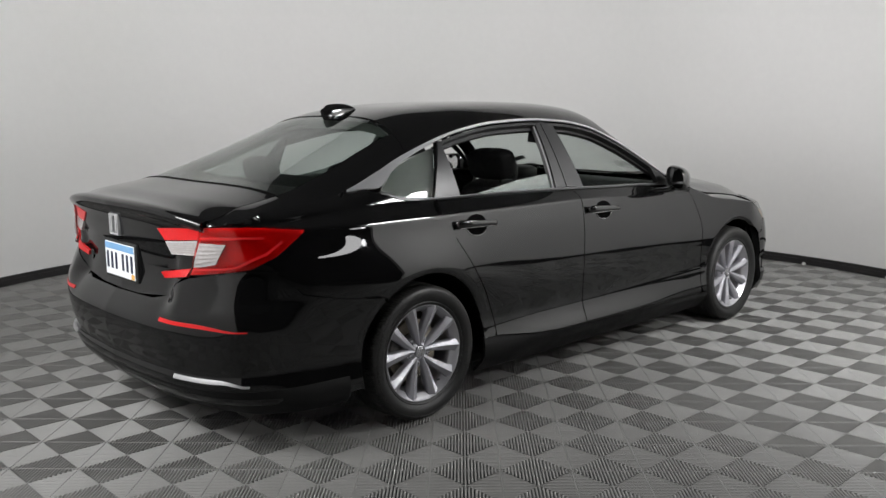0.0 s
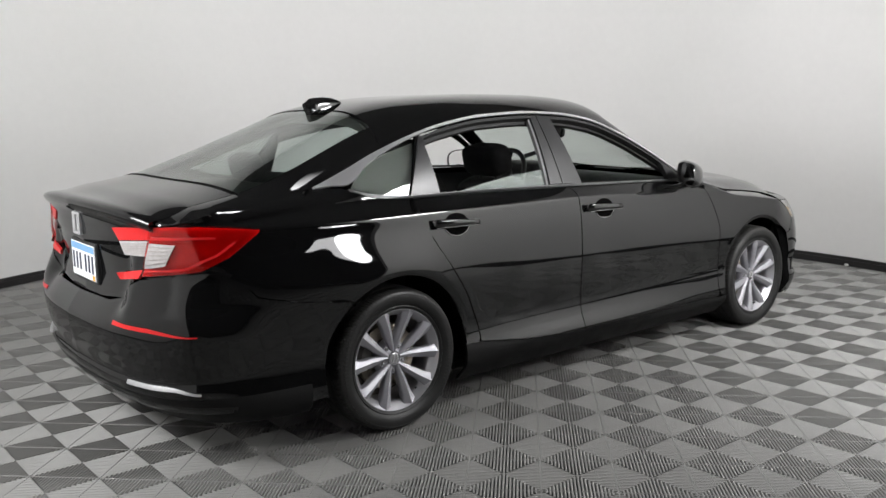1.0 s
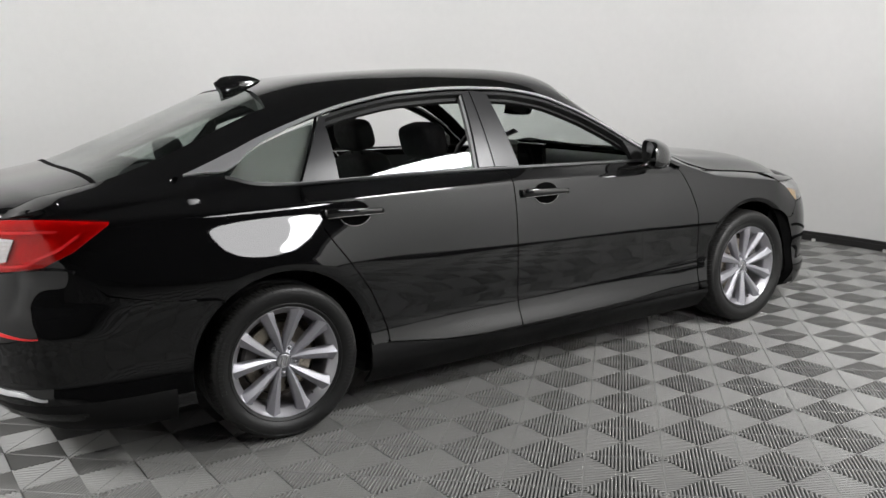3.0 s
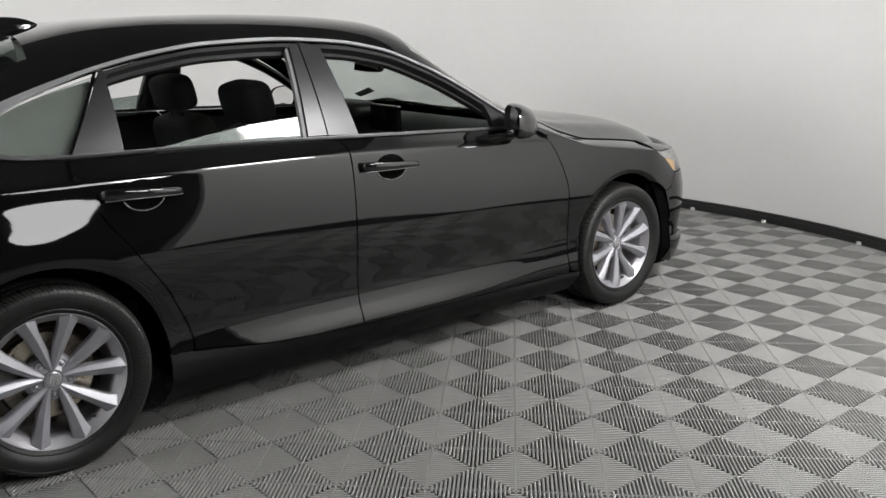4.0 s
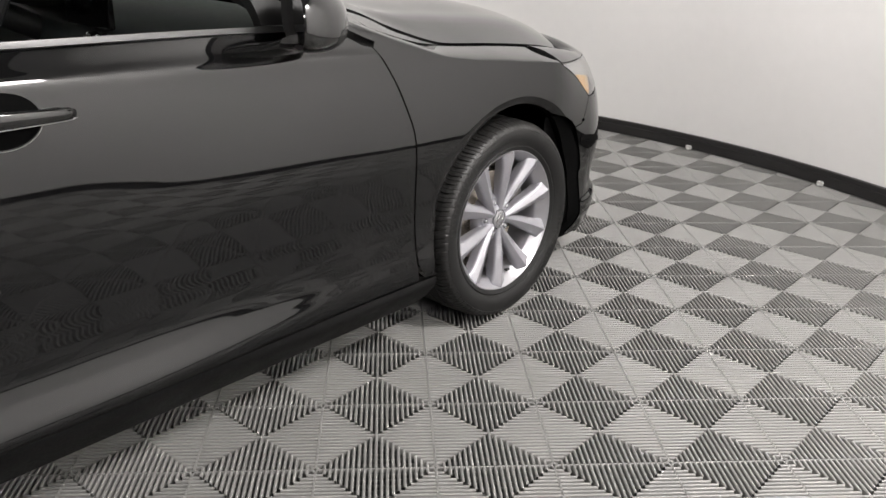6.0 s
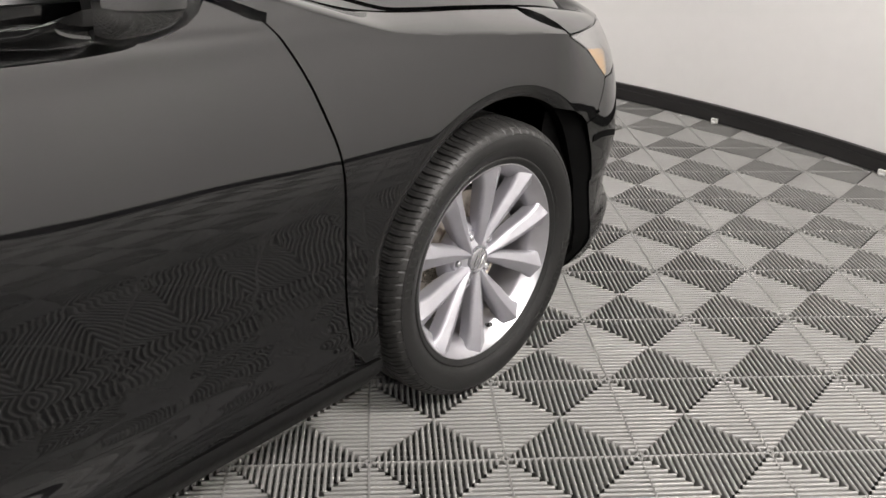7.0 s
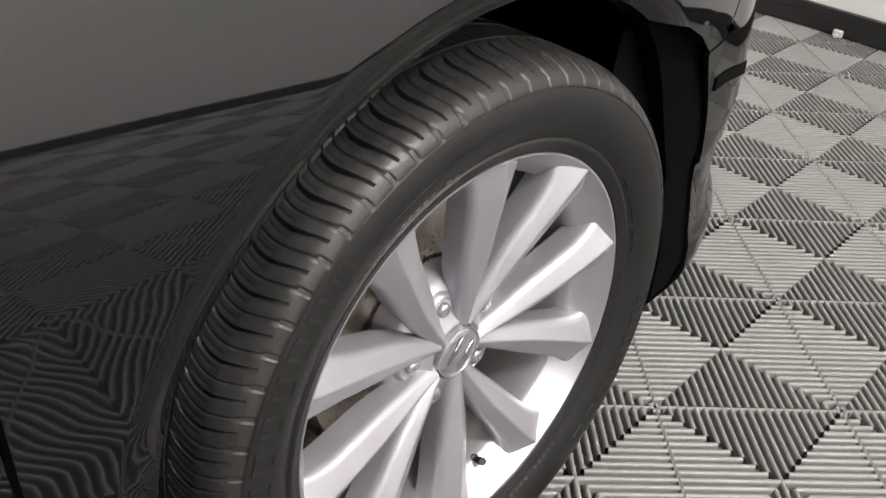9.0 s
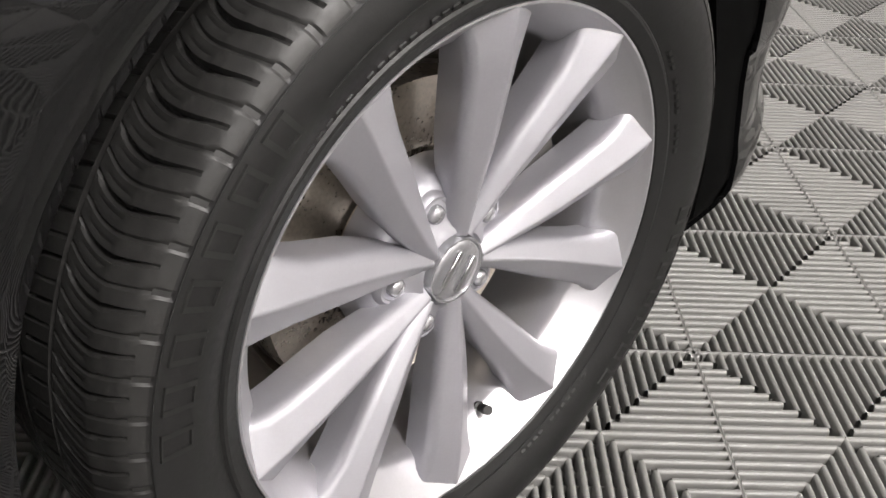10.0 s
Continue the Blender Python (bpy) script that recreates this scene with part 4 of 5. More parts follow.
def rear_badges():
    # plain ring badge, number plate with bars in place of its writing
    x0 = flank(-3.25, 0.93).x
    bm = bmesh.new()
    for w, h, cx, cz in ((0.010, 0.094, -0.041, 0), (0.010, 0.094, 0.041, 0), (0.088, 0.010, 0, 0.043), (0.088, 0.010, 0, -0.043)):
        box(bm, x0 - 0.012, x0 + 0.004, cx - w / 2, cx + w / 2, 0.934 + cz - h / 2, 0.934 + cz + h / 2, 0.003)
    for cx in (-0.021, 0.021):
        box(bm, x0 - 0.012, x0 + 0.004, cx - 0.007, cx + 0.007, 0.934 - 0.036, 0.934 + 0.040, 0.003)
    part("boot_badge", bm, SATIN, car, "chrome badge on the boot lid")
    px, cz = -2.440, 0.768
    bm = bmesh.new()
    box(bm, px - 0.004, px + 0.022, -0.168, 0.168, cz - 0.088, cz + 0.088, 0.006)
    plate = part("plate_frame", bm, PLASTIC, car, "black number plate frame")
    bm = bmesh.new()
    box(bm, px - 0.008, px - 0.003, -0.153, 0.153, cz - 0.076, cz + 0.076, 0.002)
    part("number_plate", bm, PLATE, plate, "white and blue number plate")
    for nm, mat, y0, y1, z0, z1 in (("blue_band", PLATE_BLUE, -0.150, 0.150, 0.044, 0.073), ("yellow_tab", AMBER, -0.148, -0.118, -0.073, -0.050)):
        bm = bmesh.new()
        box(bm, px - 0.0095, px - 0.0078, y0, y1, cz + z0, cz + z1)
        part(nm, bm, mat, plate)
    for y in (-0.125, -0.080, -0.035, 0.035, 0.080, 0.125):
        bm = bmesh.new()
        box(bm, px - 0.0095, px - 0.0078, y - 0.011, y + 0.011, cz - 0.045, cz + 0.032, 0.0004)
        part("plain_bar", bm, PLATE_INK, plate)


# ---- inside the car ----
def cushion(bm, c, size, turn=0.0, roundness=0.35, bulge=0.12):
    """A padded block with soft edges."""
    rows, n = [], 14
    sx, sy, sz = (v / 2 for v in size)
    for j in range(n + 1):
        th = -math.pi / 2 + math.pi * j / n
        ring = []
        for i in range(24):
            ph = 2 * math.pi * i / 24
            v = [math.cos(th) * math.cos(ph), math.cos(th) * math.sin(ph), math.sin(th)]
            v = [math.copysign(abs(k) ** roundness, k) if abs(k) > 1e-6 else 0 for k in v]
            x, y, z = v[0] * sx, v[1] * sy, v[2] * sz
            x *= 1 + bulge * (1 - abs(v[1])) * (1 - abs(v[2]))
            xx = x * math.cos(turn) + z * math.sin(turn)
            zz = -x * math.sin(turn) + z * math.cos(turn)
            ring.append((c[0] + xx, c[1] + y, c[2] + zz))
        rows.append(ring)
    grid(bm, rows, True)
    bmesh.ops.remove_doubles(bm, verts=bm.verts, dist=1e-5)


def front_seat(y):
    seat = None
    bm = bmesh.new()
    cushion(bm, (-0.295, y, 0.725), (0.17, 0.50, 0.62), radians(-18))
    seat = part("front_seat", bm, CLOTH, car, "black cloth front seat", smooth=True)
    bm = bmesh.new()
    cushion(bm, (0.05, y, 0.44), (0.56, 0.50, 0.18), radians(-6))
    part("seat_base", bm, CLOTH, seat, smooth=True)
    bm = bmesh.new()
    cushion(bm, (-0.41, y, 1.125), (0.13, 0.315, 0.17), radians(-14), 0.5)
    part("headrest", bm, CLOTH, seat, "black cloth headrest", smooth=True)
    for d in (-0.06, 0.06):
        bm = bmesh.new()
        tube(bm, [(-0.39, y + d, 1.0), (-0.41, y + d, 1.08)], 0.007, 8)
        part("headrest_post", bm, PLASTIC, seat, smooth=True)


def cabin():
    for y in (-0.37, 0.37):
        front_seat(y)
    bm = bmesh.new()
    cushion(bm, (-1.30, 0, 0.78), (0.18, 1.30, 0.62), radians(-24))
    bench = part("rear_seat", bm, CLOTH, car, "black cloth rear bench", smooth=True)
    bm = bmesh.new()
    cushion(bm, (-1.0, 0, 0.45), (0.52, 1.30, 0.20), radians(-4))
    part("seat_base", bm, CLOTH, bench, smooth=True)
    for y in (-0.40, 0.40):
        bm = bmesh.new()
        cushion(bm, (-1.45, y, 1.10), (0.11, 0.26, 0.15), radians(-14), 0.5)
        part("headrest", bm, CLOTH, bench, smooth=True)
    bm = bmesh.new()
    box(bm, -2.02, -1.46, -0.70, 0.70, 1.0, 1.03, 0.01)
    part("parcel_shelf", bm, PLASTIC, car, "dark shelf behind the rear seat")
    # dashboard: a rolled profile
    prof = [(0.62, 0.50), (0.56, 0.72), (0.57, 0.86), (0.60, 0.945), (0.66, 0.975), (0.76, 0.985), (0.90, 0.965), (1.0, 0.93), (1.0, 0.5)]
    rows = [[(x + 0.02 * abs(y) ** 2, y, z - 0.02 * abs(y) ** 2) for y in np.linspace(-0.76, 0.76, 24)] for x, z in prof]
    bm = bmesh.new()
    grid(bm, rows)
    dash = part("dashboard", bm, DASH, car, "dark grey dashboard", smooth=True, sharp=50)
    bm = bmesh.new()
    cushion(bm, (0.60, 0.37, 0.985), (0.20, 0.36, 0.11), 0.0, 0.6)
    part("instrument_hood", bm, PLASTIC, dash, "black instrument hood", smooth=True)
    bm = bmesh.new()
    box(bm, 0.555, 0.58, -0.13, 0.12, 0.90, 1.035, 0.008)
    part("centre_screen", bm, GLOSS, dash, "black centre screen")
    bm = bmesh.new()
    for y in (-0.10, -0.045):
        lathe_at(bm, (0.56, y, 0.868), 0.024, 0.03)
    part("dial_knob", bm, SILVER, dash, "silver dash dials", smooth=True)
    # steering wheel: rim, hub, spokes
    m = Matrix.Translation((0.40, 0.37, 0.945)) @ Matrix.Rotation(radians(-64), 4, "Y")
    bm = bmesh.new()
    pts = [m @ Vector((0.185 * math.cos(a), 0.185 * math.sin(a), 0)) for a in (2 * math.pi * i / 40 for i in range(41))]
    tube(bm, pts, 0.016, 10, False)
    wheel = part("steering_wheel", bm, PLASTIC, car, "black steering wheel with silver spokes", smooth=True)
    bm = bmesh.new()
    cushion(bm, (0, 0, 0), (0.11, 0.15, 0.05), 0, 0.6)
    bm.transform(m)
    part("hub", bm, PLASTIC, wheel, smooth=True)
    for a in (0.05, math.pi - 0.05, -math.pi / 2 - 0.0):
        bm = bmesh.new()
        c, s = math.sin(a), math.cos(a)
        tube(bm, [m @ Vector((c * r * -1, s * r, -0.004)) for r in (0.05, 0.11, 0.18)], [0.017, 0.013, 0.012], 8)
        part("spoke", bm, SILVER if abs(s) > 0.5 else PLASTIC, wheel, smooth=True)
    bm = bmesh.new()
    tube(bm, [m @ Vector((0, 0, -0.02)), m @ Vector((0, 0, -0.28))], 0.04, 12)
    part("column", bm, PLASTIC, wheel, smooth=True)
    # inner mirror
    bm = bmesh.new()
    cushion(bm, (0.50, 0.03, 1.238), (0.035, 0.235, 0.072), 0.2, 0.45)
    im = part("inner_mirror", bm, PLASTIC, car, "black inner mirror", smooth=True)
    bm = bmesh.new()
    rows = [[(0.479 + 0.2 * (z - 1.238), y, z) for y in np.linspace(-0.075, 0.135, 4)] for z in (1.209, 1.267)]
    grid(bm, rows)
    part("mirror_glass", bm, MIRROR, im)
    bm = bmesh.new()
    tube(bm, [(0.51, 0.03, 1.255), (0.50, 0.03, 1.315)], 0.012, 8)
    part("stalk", bm, PLASTIC, im, smooth=True)
    # sticker at the foot of the windscreen
    bm = bmesh.new()
    rows = [[top(x, y) - Vector((0, 0, 0.012)) for y in (0.47, 0.62)] for x in (0.845, 0.80)]
    grid(bm, rows)
    part("windscreen_sticker", bm, PAPER, car, "small grey sticker on the windscreen")
    # headliner and floor pan
    rows = [[top(x, y) - Vector((0, 0, 0.055)) for y in np.linspace(-0.54, 0.54, 16)] for x in np.linspace(0.24, -1.30, 20)]
    bm = bmesh.new()
    grid(bm, rows)
    part("headliner", bm, HEADLINER, car, "pale grey headliner", smooth=True)
    bm = bmesh.new()
    box(bm, -1.03, 1.03, -0.82, 0.82, 0.17, 0.22, 0.01)
    box(bm, -2.3, -1.82, -0.6, 0.6, 0.24, 0.30, 0.01)
    box(bm, 1.82, 2.2, -0.5, 0.5, 0.16, 0.20, 0.01)
    box(bm, -2.0, -1.0, -0.52, 0.52, 0.22, 0.30, 0.01)
    box(bm, 1.0, 2.0, -0.52, 0.52, 0.18, 0.30, 0.01)
    part("floor_pan", bm, PLASTIC, car, "dark underside of the car")
    bm = bmesh.new()
    box(bm, -0.35, 0.55, -0.12, 0.12, 0.3, 0.72, 0.03)
    part("centre_console", bm, PLASTIC, car, "black centre console", smooth=True)


def lathe_at(bm, c, r, depth):
    rows = []
    for rr, d in ((0.001, 0), (r * 0.85, 0), (r, 0.004), (r, depth)):
        rows.append([(c[0] - 0.03 + d, c[1] + rr * math.cos(a), c[2] + rr * math.sin(a)) for a in (2 * math.pi * k / 20 for k in range(20))])
    grid(bm, rows, True)


# ---- wheels: built round y, outer face towards -y ----
SPOKES, FIRST = 10, 68.5


def wheel(side, ax, spin, rear):
    hub = new("wheel")
    hub.parent = car
    hub.matrix_basis = Matrix.Translation((ax, side * 0.802, HUB_Z)) @ (Matrix.Identity(4) if side == RIGHT else Matrix.Rotation(math.pi, 4, "Z")) @ Matrix.Rotation(spin, 4, "Y")
    for nm, me, mat, lb in WHEEL_PARTS:
        ob = new(nm, me)
        ob.parent = hub
        tagged(ob, lb, kind="stuff" if nm == "sidewall_relief" else "")
    return hub


def wheel_mesh(name, bm, mat, label, sharp=38):
    me = bpy.data.meshes.new(name)
    bmesh.ops.recalc_face_normals(bm, faces=bm.faces)
    for f in bm.faces:
        f.smooth = True
    for e in bm.edges:
        if len(e.link_faces) == 2 and e.calc_face_angle(0) > radians(sharp):
            e.smooth = False
    bm.to_mesh(me)
    bm.free()
    me.materials.append(mat)
    WHEEL_PARTS.append((name, me, mat, label))


def make_wheel_meshes():
    # tyre: a turned casing whose tread is cut by grooves, slots and sipes
    crown = lambda y: 0.3225 - 0.50 * y * y
    prof = [(0.224, -0.094), (0.230, -0.104), (0.240, -0.109), (0.2425, -0.109), (0.2445, -0.1075), (0.252, -0.112), (0.262, -0.117), (0.272, -0.1195), (0.2830, -0.1205), (0.291, -0.1197), (0.2950, -0.1187), (0.2957, -0.1193), (0.2964, -0.1183), (0.2982, -0.1178), (0.3010, -0.1165), (0.3040, -0.1145), (0.3065, -0.1125), (0.3090, -0.1095), (0.3115, -0.1060), (0.3140, -0.1010), (0.3160, -0.0955)]
    rim_side = len(prof)
    ribs = ((-0.090, -0.0525), (-0.0478, -0.014), (-0.009, 0.009), (0.014, 0.0478), (0.0525, 0.090))
    for a, b in ribs:
        if a > -0.08:
            prof += [(crown(a) - 0.009, a - 0.0004)]
        prof += [(crown(y), y) for y in np.linspace(a, b, 11)]
        if b < 0.08:
            prof += [(crown(b) - 0.009, b + 0.0004)]
    prof += [(r, -y) for r, y in prof[rim_side - 1::-1]]
    steps = 1080

    def cut_at(i, y, r):
        """Depth of the slot, sipe or side notch at a step round the tyre."""
        w = abs(y)
        k = i % 15
        if 0.0530 < w < 0.1190 and r > 0.295:
            u = (w - 0.0530) / 0.062
            if k == 0 and u < 0.95:
                return 0.0065 * ease(u, 0.0, 0.12) * (1 - 0.7 * ease(u, 0.55, 0.95))
            if k == 1 and u < 0.75:
                return 0.0065 * ease(u, 0.05, 0.2) * (1 - ease(u, 0.4, 0.75))
            if k == 8 and 0.05 < u < 0.95:
                return 0.0020
            if k in (4, 12) and 0.12 < u < 0.5:
                return 0.0008
            if k in (7, 8, 9) and 0.95 < u < 1.05:
                return 0.0010
        elif 0.0139 < w < 0.0476 and r > 0.31:
            if k == 0 and w > 0.024:
                return 0.0042
            if k == 8:
                return 0.0016
        return 0.0

    def skew(y):
        """Steps by which the slots run round the tyre on their way out."""
        w = abs(y)
        out = 20 * max(0, w - 0.0530) / 0.062 * (1 - min(1, max(0, w - 0.0530) / 0.062)) ** 1.3 if w > 0.05 else 5 * max(0, 0.048 - w) / 0.034
        return out if y < 0 else -out

    bm = bmesh.new()
    rows = []
    for r, y in prof:
        ring = []
        for i in range(steps):
            a, deep = 2 * math.pi * (i + skew(y)) / steps, cut_at(i, y, r)
            lean = ease(abs(y), 0.092, 0.116)
            q, h = r - deep * (1 - 0.5 * lean), y - math.copysign(deep * lean, y)
            ring.append((q * math.cos(a), h, q * math.sin(a)))
        rows.append(ring)
    grid(bm, rows, True)
    wheel_mesh("tyre", bm, RUBBER, "black road tyre with a dusty slotted tread", 24)
    me = WHEEL_PARTS[-1][1]
    me.materials.append(TREAD)
    for f in me.polygons:
        if math.hypot(f.center.x, f.center.z) > 0.2985:
            f.material_index = 1
    bm = bmesh.new()
    # raised plain bars round the sidewall in place of writing
    wall_y = curve(*[(r, y) for r, y in prof[5:11]])

    def block(a0, a1, r0, r1):
        n = max(1, int((a1 - a0) / 0.02))
        outer = [[(r * math.cos(a0 + (a1 - a0) * i / n), wall_y(r) - (0.0013 if 0 < j < 3 else -0.0008), r * math.sin(a0 + (a1 - a0) * i / n)) for i in range(n + 1)] for j, r in enumerate((r0, r0 + 0.001, r1 - 0.001, r1))]
        grid(bm, outer)
    for base in (2.28, 5.42):
        for k in range(7):
            a = base + 0.115 * k
            for a0, a1, r0, r1 in ((0, 0.014, 0.2690, 0.2915), (0.056, 0.070, 0.2690, 0.2915), (0.0145, 0.0555, 0.2690, 0.2722), (0.0145, 0.0555, 0.2883, 0.2915)):
                block(a + a0, a + a1, r0, r1)
    for base, count in ((1.75, 17), (0.15, 14), (5.0, 12)):
        for k in range(count):
            if k % 6 != 4:
                block(base + 0.036 * k, base + 0.036 * k + 0.022, 0.2480, 0.2525)
    block(1.62, 2.2, 0.2700, 0.2712)
    wheel_mesh("sidewall_relief", bm, RUBBER_MARK, "raised plain marks on the tyre sidewall")
    # rim: lip, dished inner face and barrel
    bm = bmesh.new()
    lathe(bm, [(0.2215, -0.0960), (0.2240, -0.1000), (0.2262, -0.1028), (0.2282, -0.1030), (0.2290, -0.1005), (0.2275, -0.094), (0.222, -0.092)], "y", 120)
    lathe(bm, [(0.2222, -0.0975), (0.2195, -0.0938), (0.2000, -0.0715), (0.1965, -0.0650), (0.1950, -0.040), (0.1935, 0.0), (0.1930, 0.05), (0.205, 0.09), (0.222, 0.098)], "y", 120)
    wheel_mesh("rim", bm, ALLOY_LIT, "silver alloy rim")
    # five V-shaped pairs of ridged spokes that spread from the hub to the rim
    for k in range(SPOKES):
        side = 1 if k % 2 else -1
        phi = FIRST + 72 * (k // 2)
        polar = lambda r, d: Vector((r * math.cos(radians(d)), 0, r * math.sin(radians(d))))
        root, tip = polar(0.032, phi + 5.0 * side), polar(0.2268, phi + 18.0 * side)
        run = tip - root
        out = Vector((-run.z, 0, run.x)).normalized() * side      # towards the nut, away from the other spoke of the V
        rows = []
        for u, ridge, inner, outer, drop_i, drop_o, back in (
                (0.0, -0.0735, 0.0100, 0.0100, 0.003, 0.004, 0.024), (0.14, -0.0775, 0.0140, 0.0125, 0.005, 0.006, 0.030),
                (0.30, -0.0830, 0.0195, 0.0160, 0.008, 0.009, 0.038), (0.44, -0.0876, 0.0225, 0.0195, 0.0095, 0.0105, 0.042),
                (0.60, -0.0928, 0.0235, 0.0222, 0.011, 0.0115, 0.044), (0.75, -0.0973, 0.0255, 0.0250, 0.0125, 0.0125, 0.045),
                (0.86, -0.1002, 0.0300, 0.0300, 0.0150, 0.0150, 0.044), (0.93, -0.1015, 0.0360, 0.0360, 0.019, 0.019, 0.040), (1.0, -0.1024, 0.0430, 0.0430, 0.026, 0.026, 0.034)):
            c = root + run * u
            lean = 0.004 * math.sin(math.pi * u)
            drop_i, drop_o = 0.62 * drop_i, 0.62 * drop_o
            sec = [(-inner + 0.003, ridge + back), (-inner, ridge + drop_i + 0.0120), (-inner + 0.0010, ridge + drop_i + 0.0065), (-inner + 0.0034, ridge + drop_i + 0.0024), (-inner + 0.0070, ridge + drop_i), (-lean - 0.0022, ridge + 0.0009), (-lean - 0.0009, ridge + 0.0001), (-lean + 0.0009, ridge + 0.0001), (-lean + 0.0022, ridge + 0.0009),
                   (outer - 0.0070, ridge + drop_o), (outer - 0.0034, ridge + drop_o + 0.0024), (outer - 0.0010, ridge + drop_o + 0.0065), (outer, ridge + drop_o + 0.0120), (outer - 0.003, ridge + back)]
            rows.append([c + out * w + Vector((0, y, 0)) for w, y in sec])
        bm = bmesh.new()
        net = grid(bm, rows, True)
        bm.faces.new(net[0])
        bm.faces.new(net[-1][::-1])
        wheel_mesh("spoke", bm, SPOKE, "", 34)
    # hub boss between the nut wells
    bm = bmesh.new()
    lathe(bm, [(0.001, -0.066), (0.032, -0.066), (0.034, -0.0690), (0.037, -0.0680), (0.046, -0.061), (0.066, -0.058), (0.074, -0.053), (0.082, -0.044), (0.085, -0.02)], "y", 72)
    wheel_mesh("hub_boss", bm, SPOKE, "silver hub")
    bm = bmesh.new()
    lathe(bm, [(0.0005, -0.0748), (0.020, -0.0744), (0.0258, -0.0738), (0.0272, -0.0725), (0.0280, -0.0738), (0.0298, -0.0738), (0.0306, -0.070), (0.0306, -0.06)], "y", 64)
    wheel_mesh("centre_cap", bm, CAP, "round silver centre cap")
    tilt = Matrix.Rotation(radians(36), 4, "Y")
    for x0 in (-0.0125, 0.0075):
        bm = bmesh.new()
        box(bm, x0, x0 + 0.005, -0.0768, -0.0740, -0.017, 0.017, 0.0007, 1)
        bm.transform(tilt)
        wheel_mesh("emblem_bar", bm, CHROME, "plain raised bar on the cap")
    for k in range(5):
        a = radians(FIRST + 36 + 72 * k)
        at = Vector((0.0555 * math.cos(a), 0, 0.0555 * math.sin(a)))
        bm = bmesh.new()
        lathe(bm, [(0.0005, -0.0655), (0.0045, -0.0653), (0.0070, -0.0640), (0.0080, -0.0620), (0.0083, -0.059), (0.0083, -0.05)], "y", 24)
        bmesh.ops.translate(bm, verts=bm.verts, vec=at)
        wheel_mesh("wheel_nut", bm, CAP, "silver wheel nut")
        bm = bmesh.new()
        lathe(bm, [(0.0112, -0.050), (0.0116, -0.0575), (0.0126, -0.0600), (0.0150, -0.0600), (0.0185, -0.056), (0.0195, -0.045)], "y", 32)
        bmesh.ops.translate(bm, verts=bm.verts, vec=at)
        wheel_mesh("nut_well", bm, SPOKE, "")
    # valve
    bm = bmesh.new()
    d = Vector((math.cos(radians(284.5)), 0, math.sin(radians(284.5))))
    side_on = Vector((d.z, 0, -d.x))
    tube(bm, [d * p + side_on * q + Vector((0, y, 0)) for p, q, y in ((0.212, 0, -0.058), (0.203, 0, -0.0655), (0.200, 0.0, -0.069), (0.1995, 0.0, -0.070), (0.194, 0.001, -0.0760), (0.1935, 0.001, -0.0768), (0.1885, 0.002, -0.0835))], [0.0085, 0.0080, 0.0065, 0.0042, 0.0040, 0.0052, 0.0050], 14)
    wheel_mesh("valve", bm, PLASTIC, "black tyre valve")
    # brake disc, shield and calliper behind the spokes
    bm = bmesh.new()
    lathe(bm, [(0.075, -0.045), (0.080, -0.030), (0.082, -0.016), (0.147, -0.016), (0.1485, -0.010), (0.1485, 0.008), (0.08, 0.008)], "y", 72)
    lathe(bm, [(0.0005, -0.046), (0.070, -0.046), (0.077, -0.043)], "y", 48)
    wheel_mesh("brake_disc", bm, STEEL, "worn steel brake disc")
    bm = bmesh.new()
    lathe(bm, [(0.05, 0.016), (0.150, 0.016), (0.156, 0.006), (0.158, 0.010), (0.152, 0.022)], "y", 72)
    lathe(bm, [(0.15, 0.03), (0.197, 0.05)], "y", 72)
    wheel_mesh("disc_shield", bm, RUSTY, "brown metal disc shield")


def calliper(side, ax, ang):
    bm = bmesh.new()
    for r0, r1, y0, y1, da in ((0.095, 0.168, -0.045, 0.05, 0.42),):
        rows = []
        n = 12
        for i in range(n + 1):
            a = ang - da + 2 * da * i / n
            q = 0.6 + 0.4 * math.sin(math.pi * i / n) ** 0.4
            rows.append([((r0 + (r - r0) * q) * math.cos(a), y, (r0 + (r - r0) * q) * math.sin(a)) for r, y in ((r0, y0 + 0.012), (r0 + 0.008, y0), (r1 - 0.012, y0), (r1, y0 + 0.012), (r1, y1), (r0, y1))])
        net = grid(bm, rows, True)
        bm.faces.new(net[0])
        bm.faces.new(net[-1][::-1])
    bmesh.ops.recalc_face_normals(bm, faces=bm.faces)
    bm.transform(Matrix.Translation((ax, side * 0.802, HUB_Z)) @ (Matrix.Identity(4) if side == RIGHT else Matrix.Diagonal((1, -1, 1, 1))))
    part("brake_calliper", bm, CAST, car, "dark cast brake calliper", smooth=True)


WHEEL_PARTS = []
for side in (RIGHT, LEFT):
    car_side(side)
car_top()
bumpers()
lamps()
rear_badges()
cabin()
make_wheel_meshes()
for side in (RIGHT, LEFT):
    for ax, spin in ((AXLE_F, 0.0), (AXLE_R, radians(-21.5))):
        wheel(side, ax, spin, ax < 0)
        calliper(side, ax, radians(15) if ax > 0 else radians(165))


# ---- small things along the wall ----
def floor_clip():
    bm = bmesh.new()
    box(bm, -0.016, 0.016, -0.007, 0.010, 0.0, 0.022, 0.003)
    box(bm, -0.007, 0.007, -0.018, 0.0, 0.0, 0.010, 0.002)
    return bm


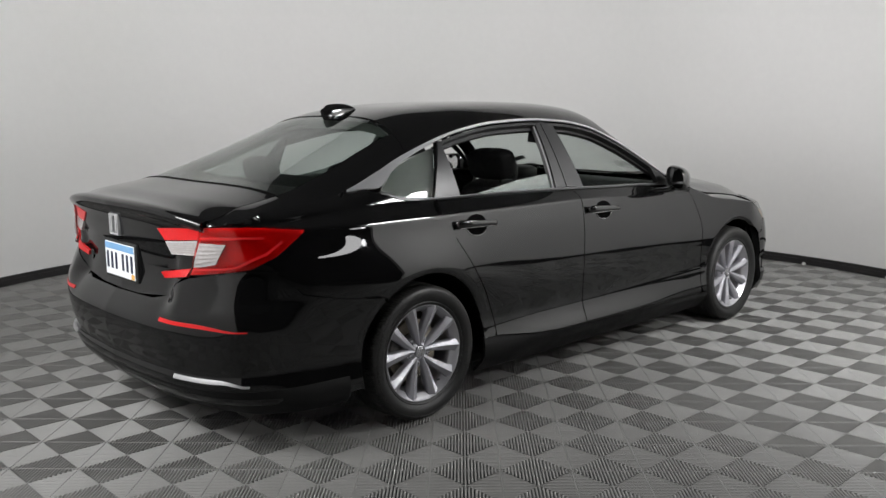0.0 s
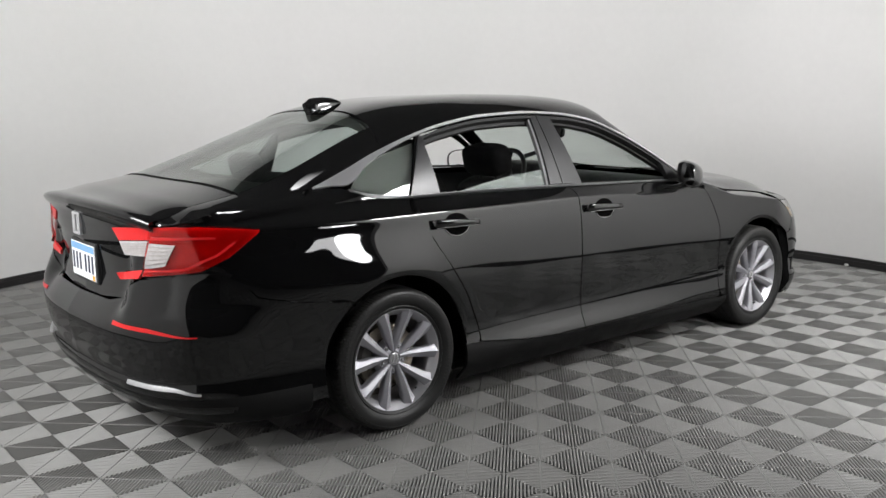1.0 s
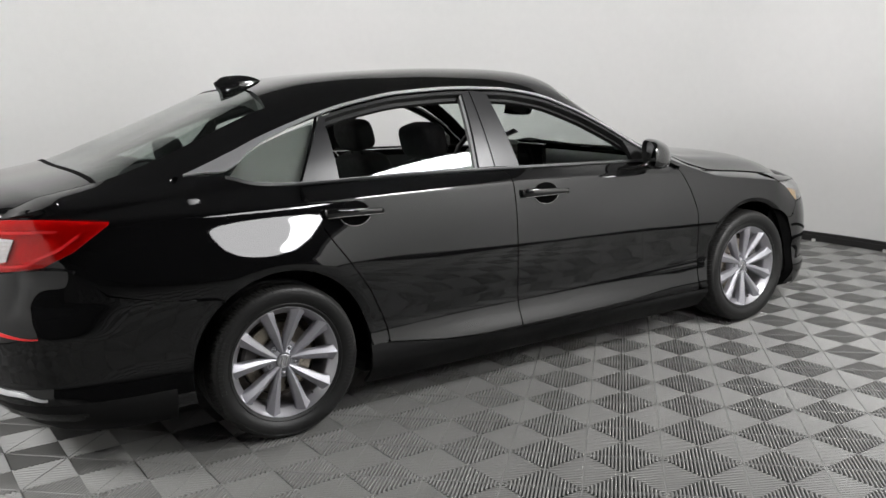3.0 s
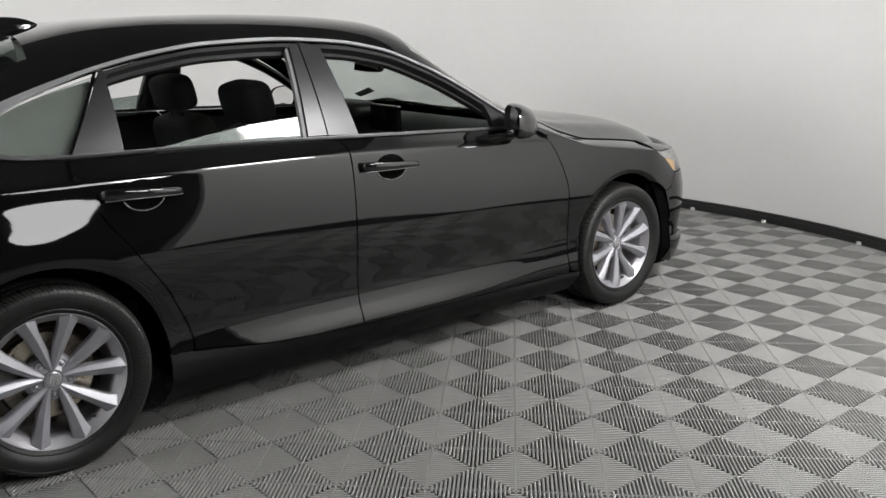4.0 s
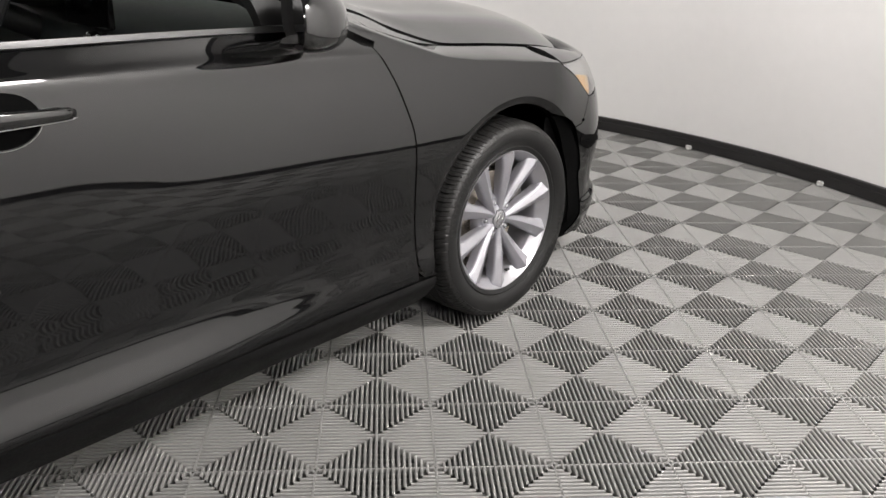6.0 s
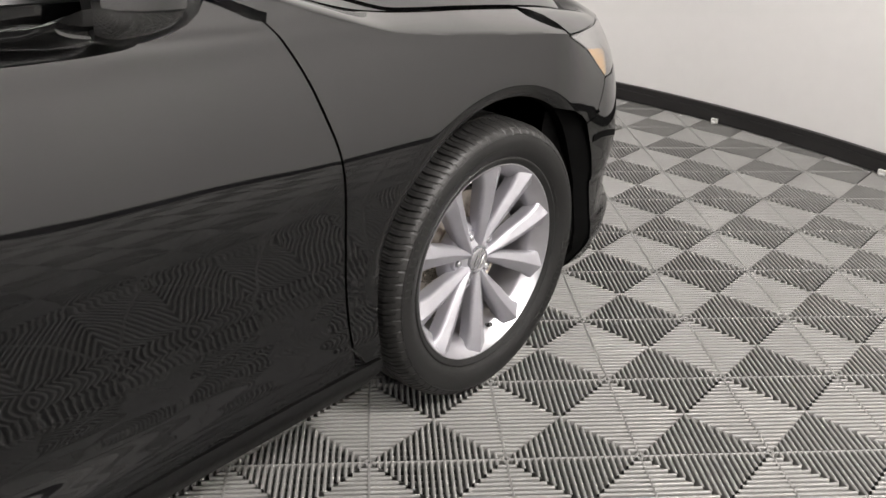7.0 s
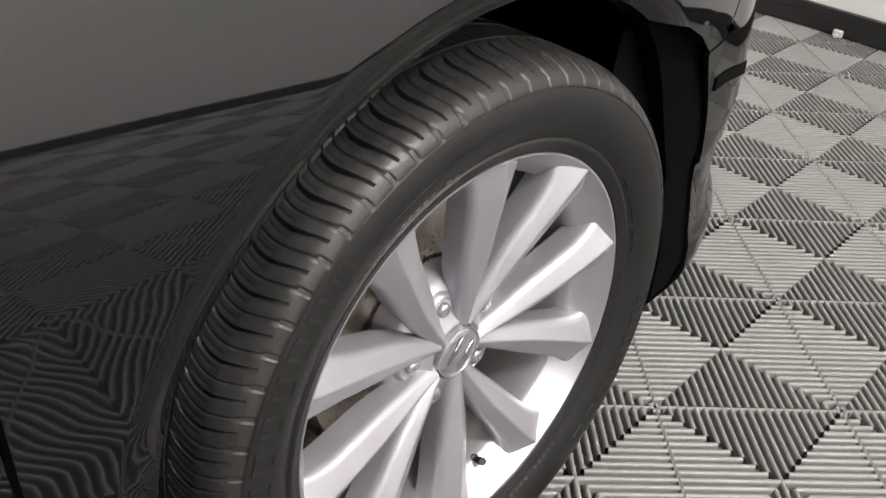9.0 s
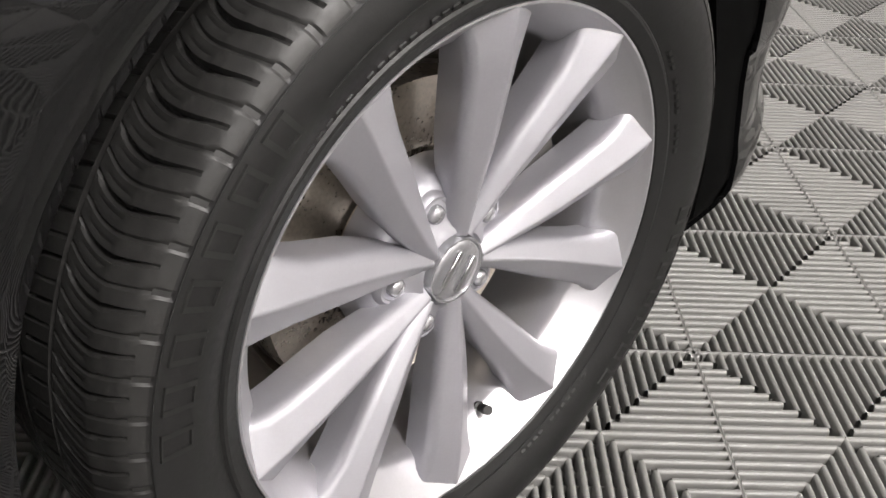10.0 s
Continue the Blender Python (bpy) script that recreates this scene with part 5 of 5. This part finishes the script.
first = None
for a in (-17.0, -5.5, 3.5, 9.0):
    r = ROOM_R - 0.034
    m = pose(ROOM_X + r * math.cos(radians(a)), ROOM_Y + r * math.sin(radians(a)), 0.0005, 0, 0, a - 90)
    if first is None:
        first = tagged(part("wall_clip", floor_clip(), CLIP, at=m), "small pale plastic clip at the foot of the wall", "clip", "clips along the skirting")
    else:
        copy_thing(first, m)


# ---- floor tiles ----
TILE_T, TILE_O, TILE_TURN = 0.286, (0.6243, -0.9226), radians(-44.267)
RIBS, BARS = 21, 7


def rib(bm, p, q, half, top, low, rise=0.0038, bend=6):
    """A bar with a round top from p to q."""
    d = Vector((q[0] - p[0], q[1] - p[1], 0))
    if d.length < 0.003:
        return
    n = Vector((-d.y, d.x, 0)).normalized()
    sec = [(-half, low)] + [(-half * math.cos(math.pi * k / bend), top - rise + rise * math.sin(math.pi * k / bend)) for k in range(bend + 1)] + [(half, low)]
    grid(bm, [[(p[0] + n.x * w, p[1] + n.y * w, z), (q[0] + n.x * w, q[1] + n.y * w, z)] for w, z in sec])


def tile_mesh(fine=True):
    bm = bmesh.new()
    t, h = TILE_T, TILE_T / 2
    pitch = t / RIBS
    for k in range(4):
        c, s = round(math.cos(k * math.pi / 2)), round(math.sin(k * math.pi / 2))
        def to(x, y):
            return (c * x - s * y, s * x + c * y)
        for i in range(RIBS):
            x = -h + pitch * (i + 0.5)
            rib(bm, to(x, -h + 0.0022), to(x, -abs(x) - 0.001), 0.0038, 0.0, -0.027, 0.0038, 6 if fine else 4)
        if fine:
            for j in range(BARS):
                y = -h + h / BARS * (j + 0.5)
                rib(bm, to(y, y), to(-y, y), 0.0013, -0.0115, -0.024, 0.0005, 2)
        rib(bm, to(-h + 0.0025, -h + 0.0013), to(h - 0.0025, -h + 0.0013), 0.0012, -0.0012, -0.02, 0.0008, 3)
    me = bpy.data.meshes.new("floor_tile" if fine else "floor_tile_far")
    for f in bm.faces:
        f.smooth = True
    bm.to_mesh(me)
    bm.free()
    me.materials.append(TILE)
    return me


def tile_at(i, j):
    c, s = math.cos(TILE_TURN), math.sin(TILE_TURN)
    x, y = (i + 0.5) * TILE_T, (j + 0.5) * TILE_T
    return TILE_O[0] + c * x - s * y, TILE_O[1] + s * x + c * y


near, far_off = [], []
for i in range(-34, 30):
    for j in range(-34, 30):
        x, y = tile_at(i, j)
        inside = math.hypot(x - ROOM_X, y - ROOM_Y) < ROOM_R + 0.15
        gate = x < 0.5 and y < 0.5 and math.hypot(x - ROOM_X, y - ROOM_Y) < 7.2 and x > -6.5 and y > -6.5
        if inside or gate:
            d = math.hypot((x - 0.9) * 0.8, y + 1.6)
            (near if inside else far_off).append((d, x, y))
near.sort()
near, far_off = near[:300], far_off + near[300:]
me = tile_mesh()
floor = bpy.data.objects["floor"]
turn = Matrix.Rotation(TILE_TURN, 4, "Z")
for d, x, y in near:
    ob = new("floor_tile", me)
    ob.parent = floor
    ob.matrix_basis = Matrix.Translation((x, y, 0)) @ turn
far_me = tile_mesh(False)
nv = len(far_me.vertices)
co = np.empty(nv * 3)
far_me.vertices.foreach_get("co", co)
co = co.reshape(-1, 3) @ np.array(turn.to_3x3()).T
faces = np.array([p.vertices[:] for p in far_me.polygons])
allv = np.concatenate([co + (x, y, 0) for _, x, y in far_off])
allf = np.concatenate([faces + nv * k for k in range(len(far_off))])
rest = bpy.data.meshes.new("far_floor_tiles")
rest.from_pydata(allv.tolist(), [], allf.tolist())
rest.materials.append(TILE)
rest.polygons.foreach_set("use_smooth", [True] * len(rest.polygons))
ob = new("far_floor_tiles", rest)
ob.parent = floor
tagged(ob, "grey slotted plastic floor tiles", kind="stuff")
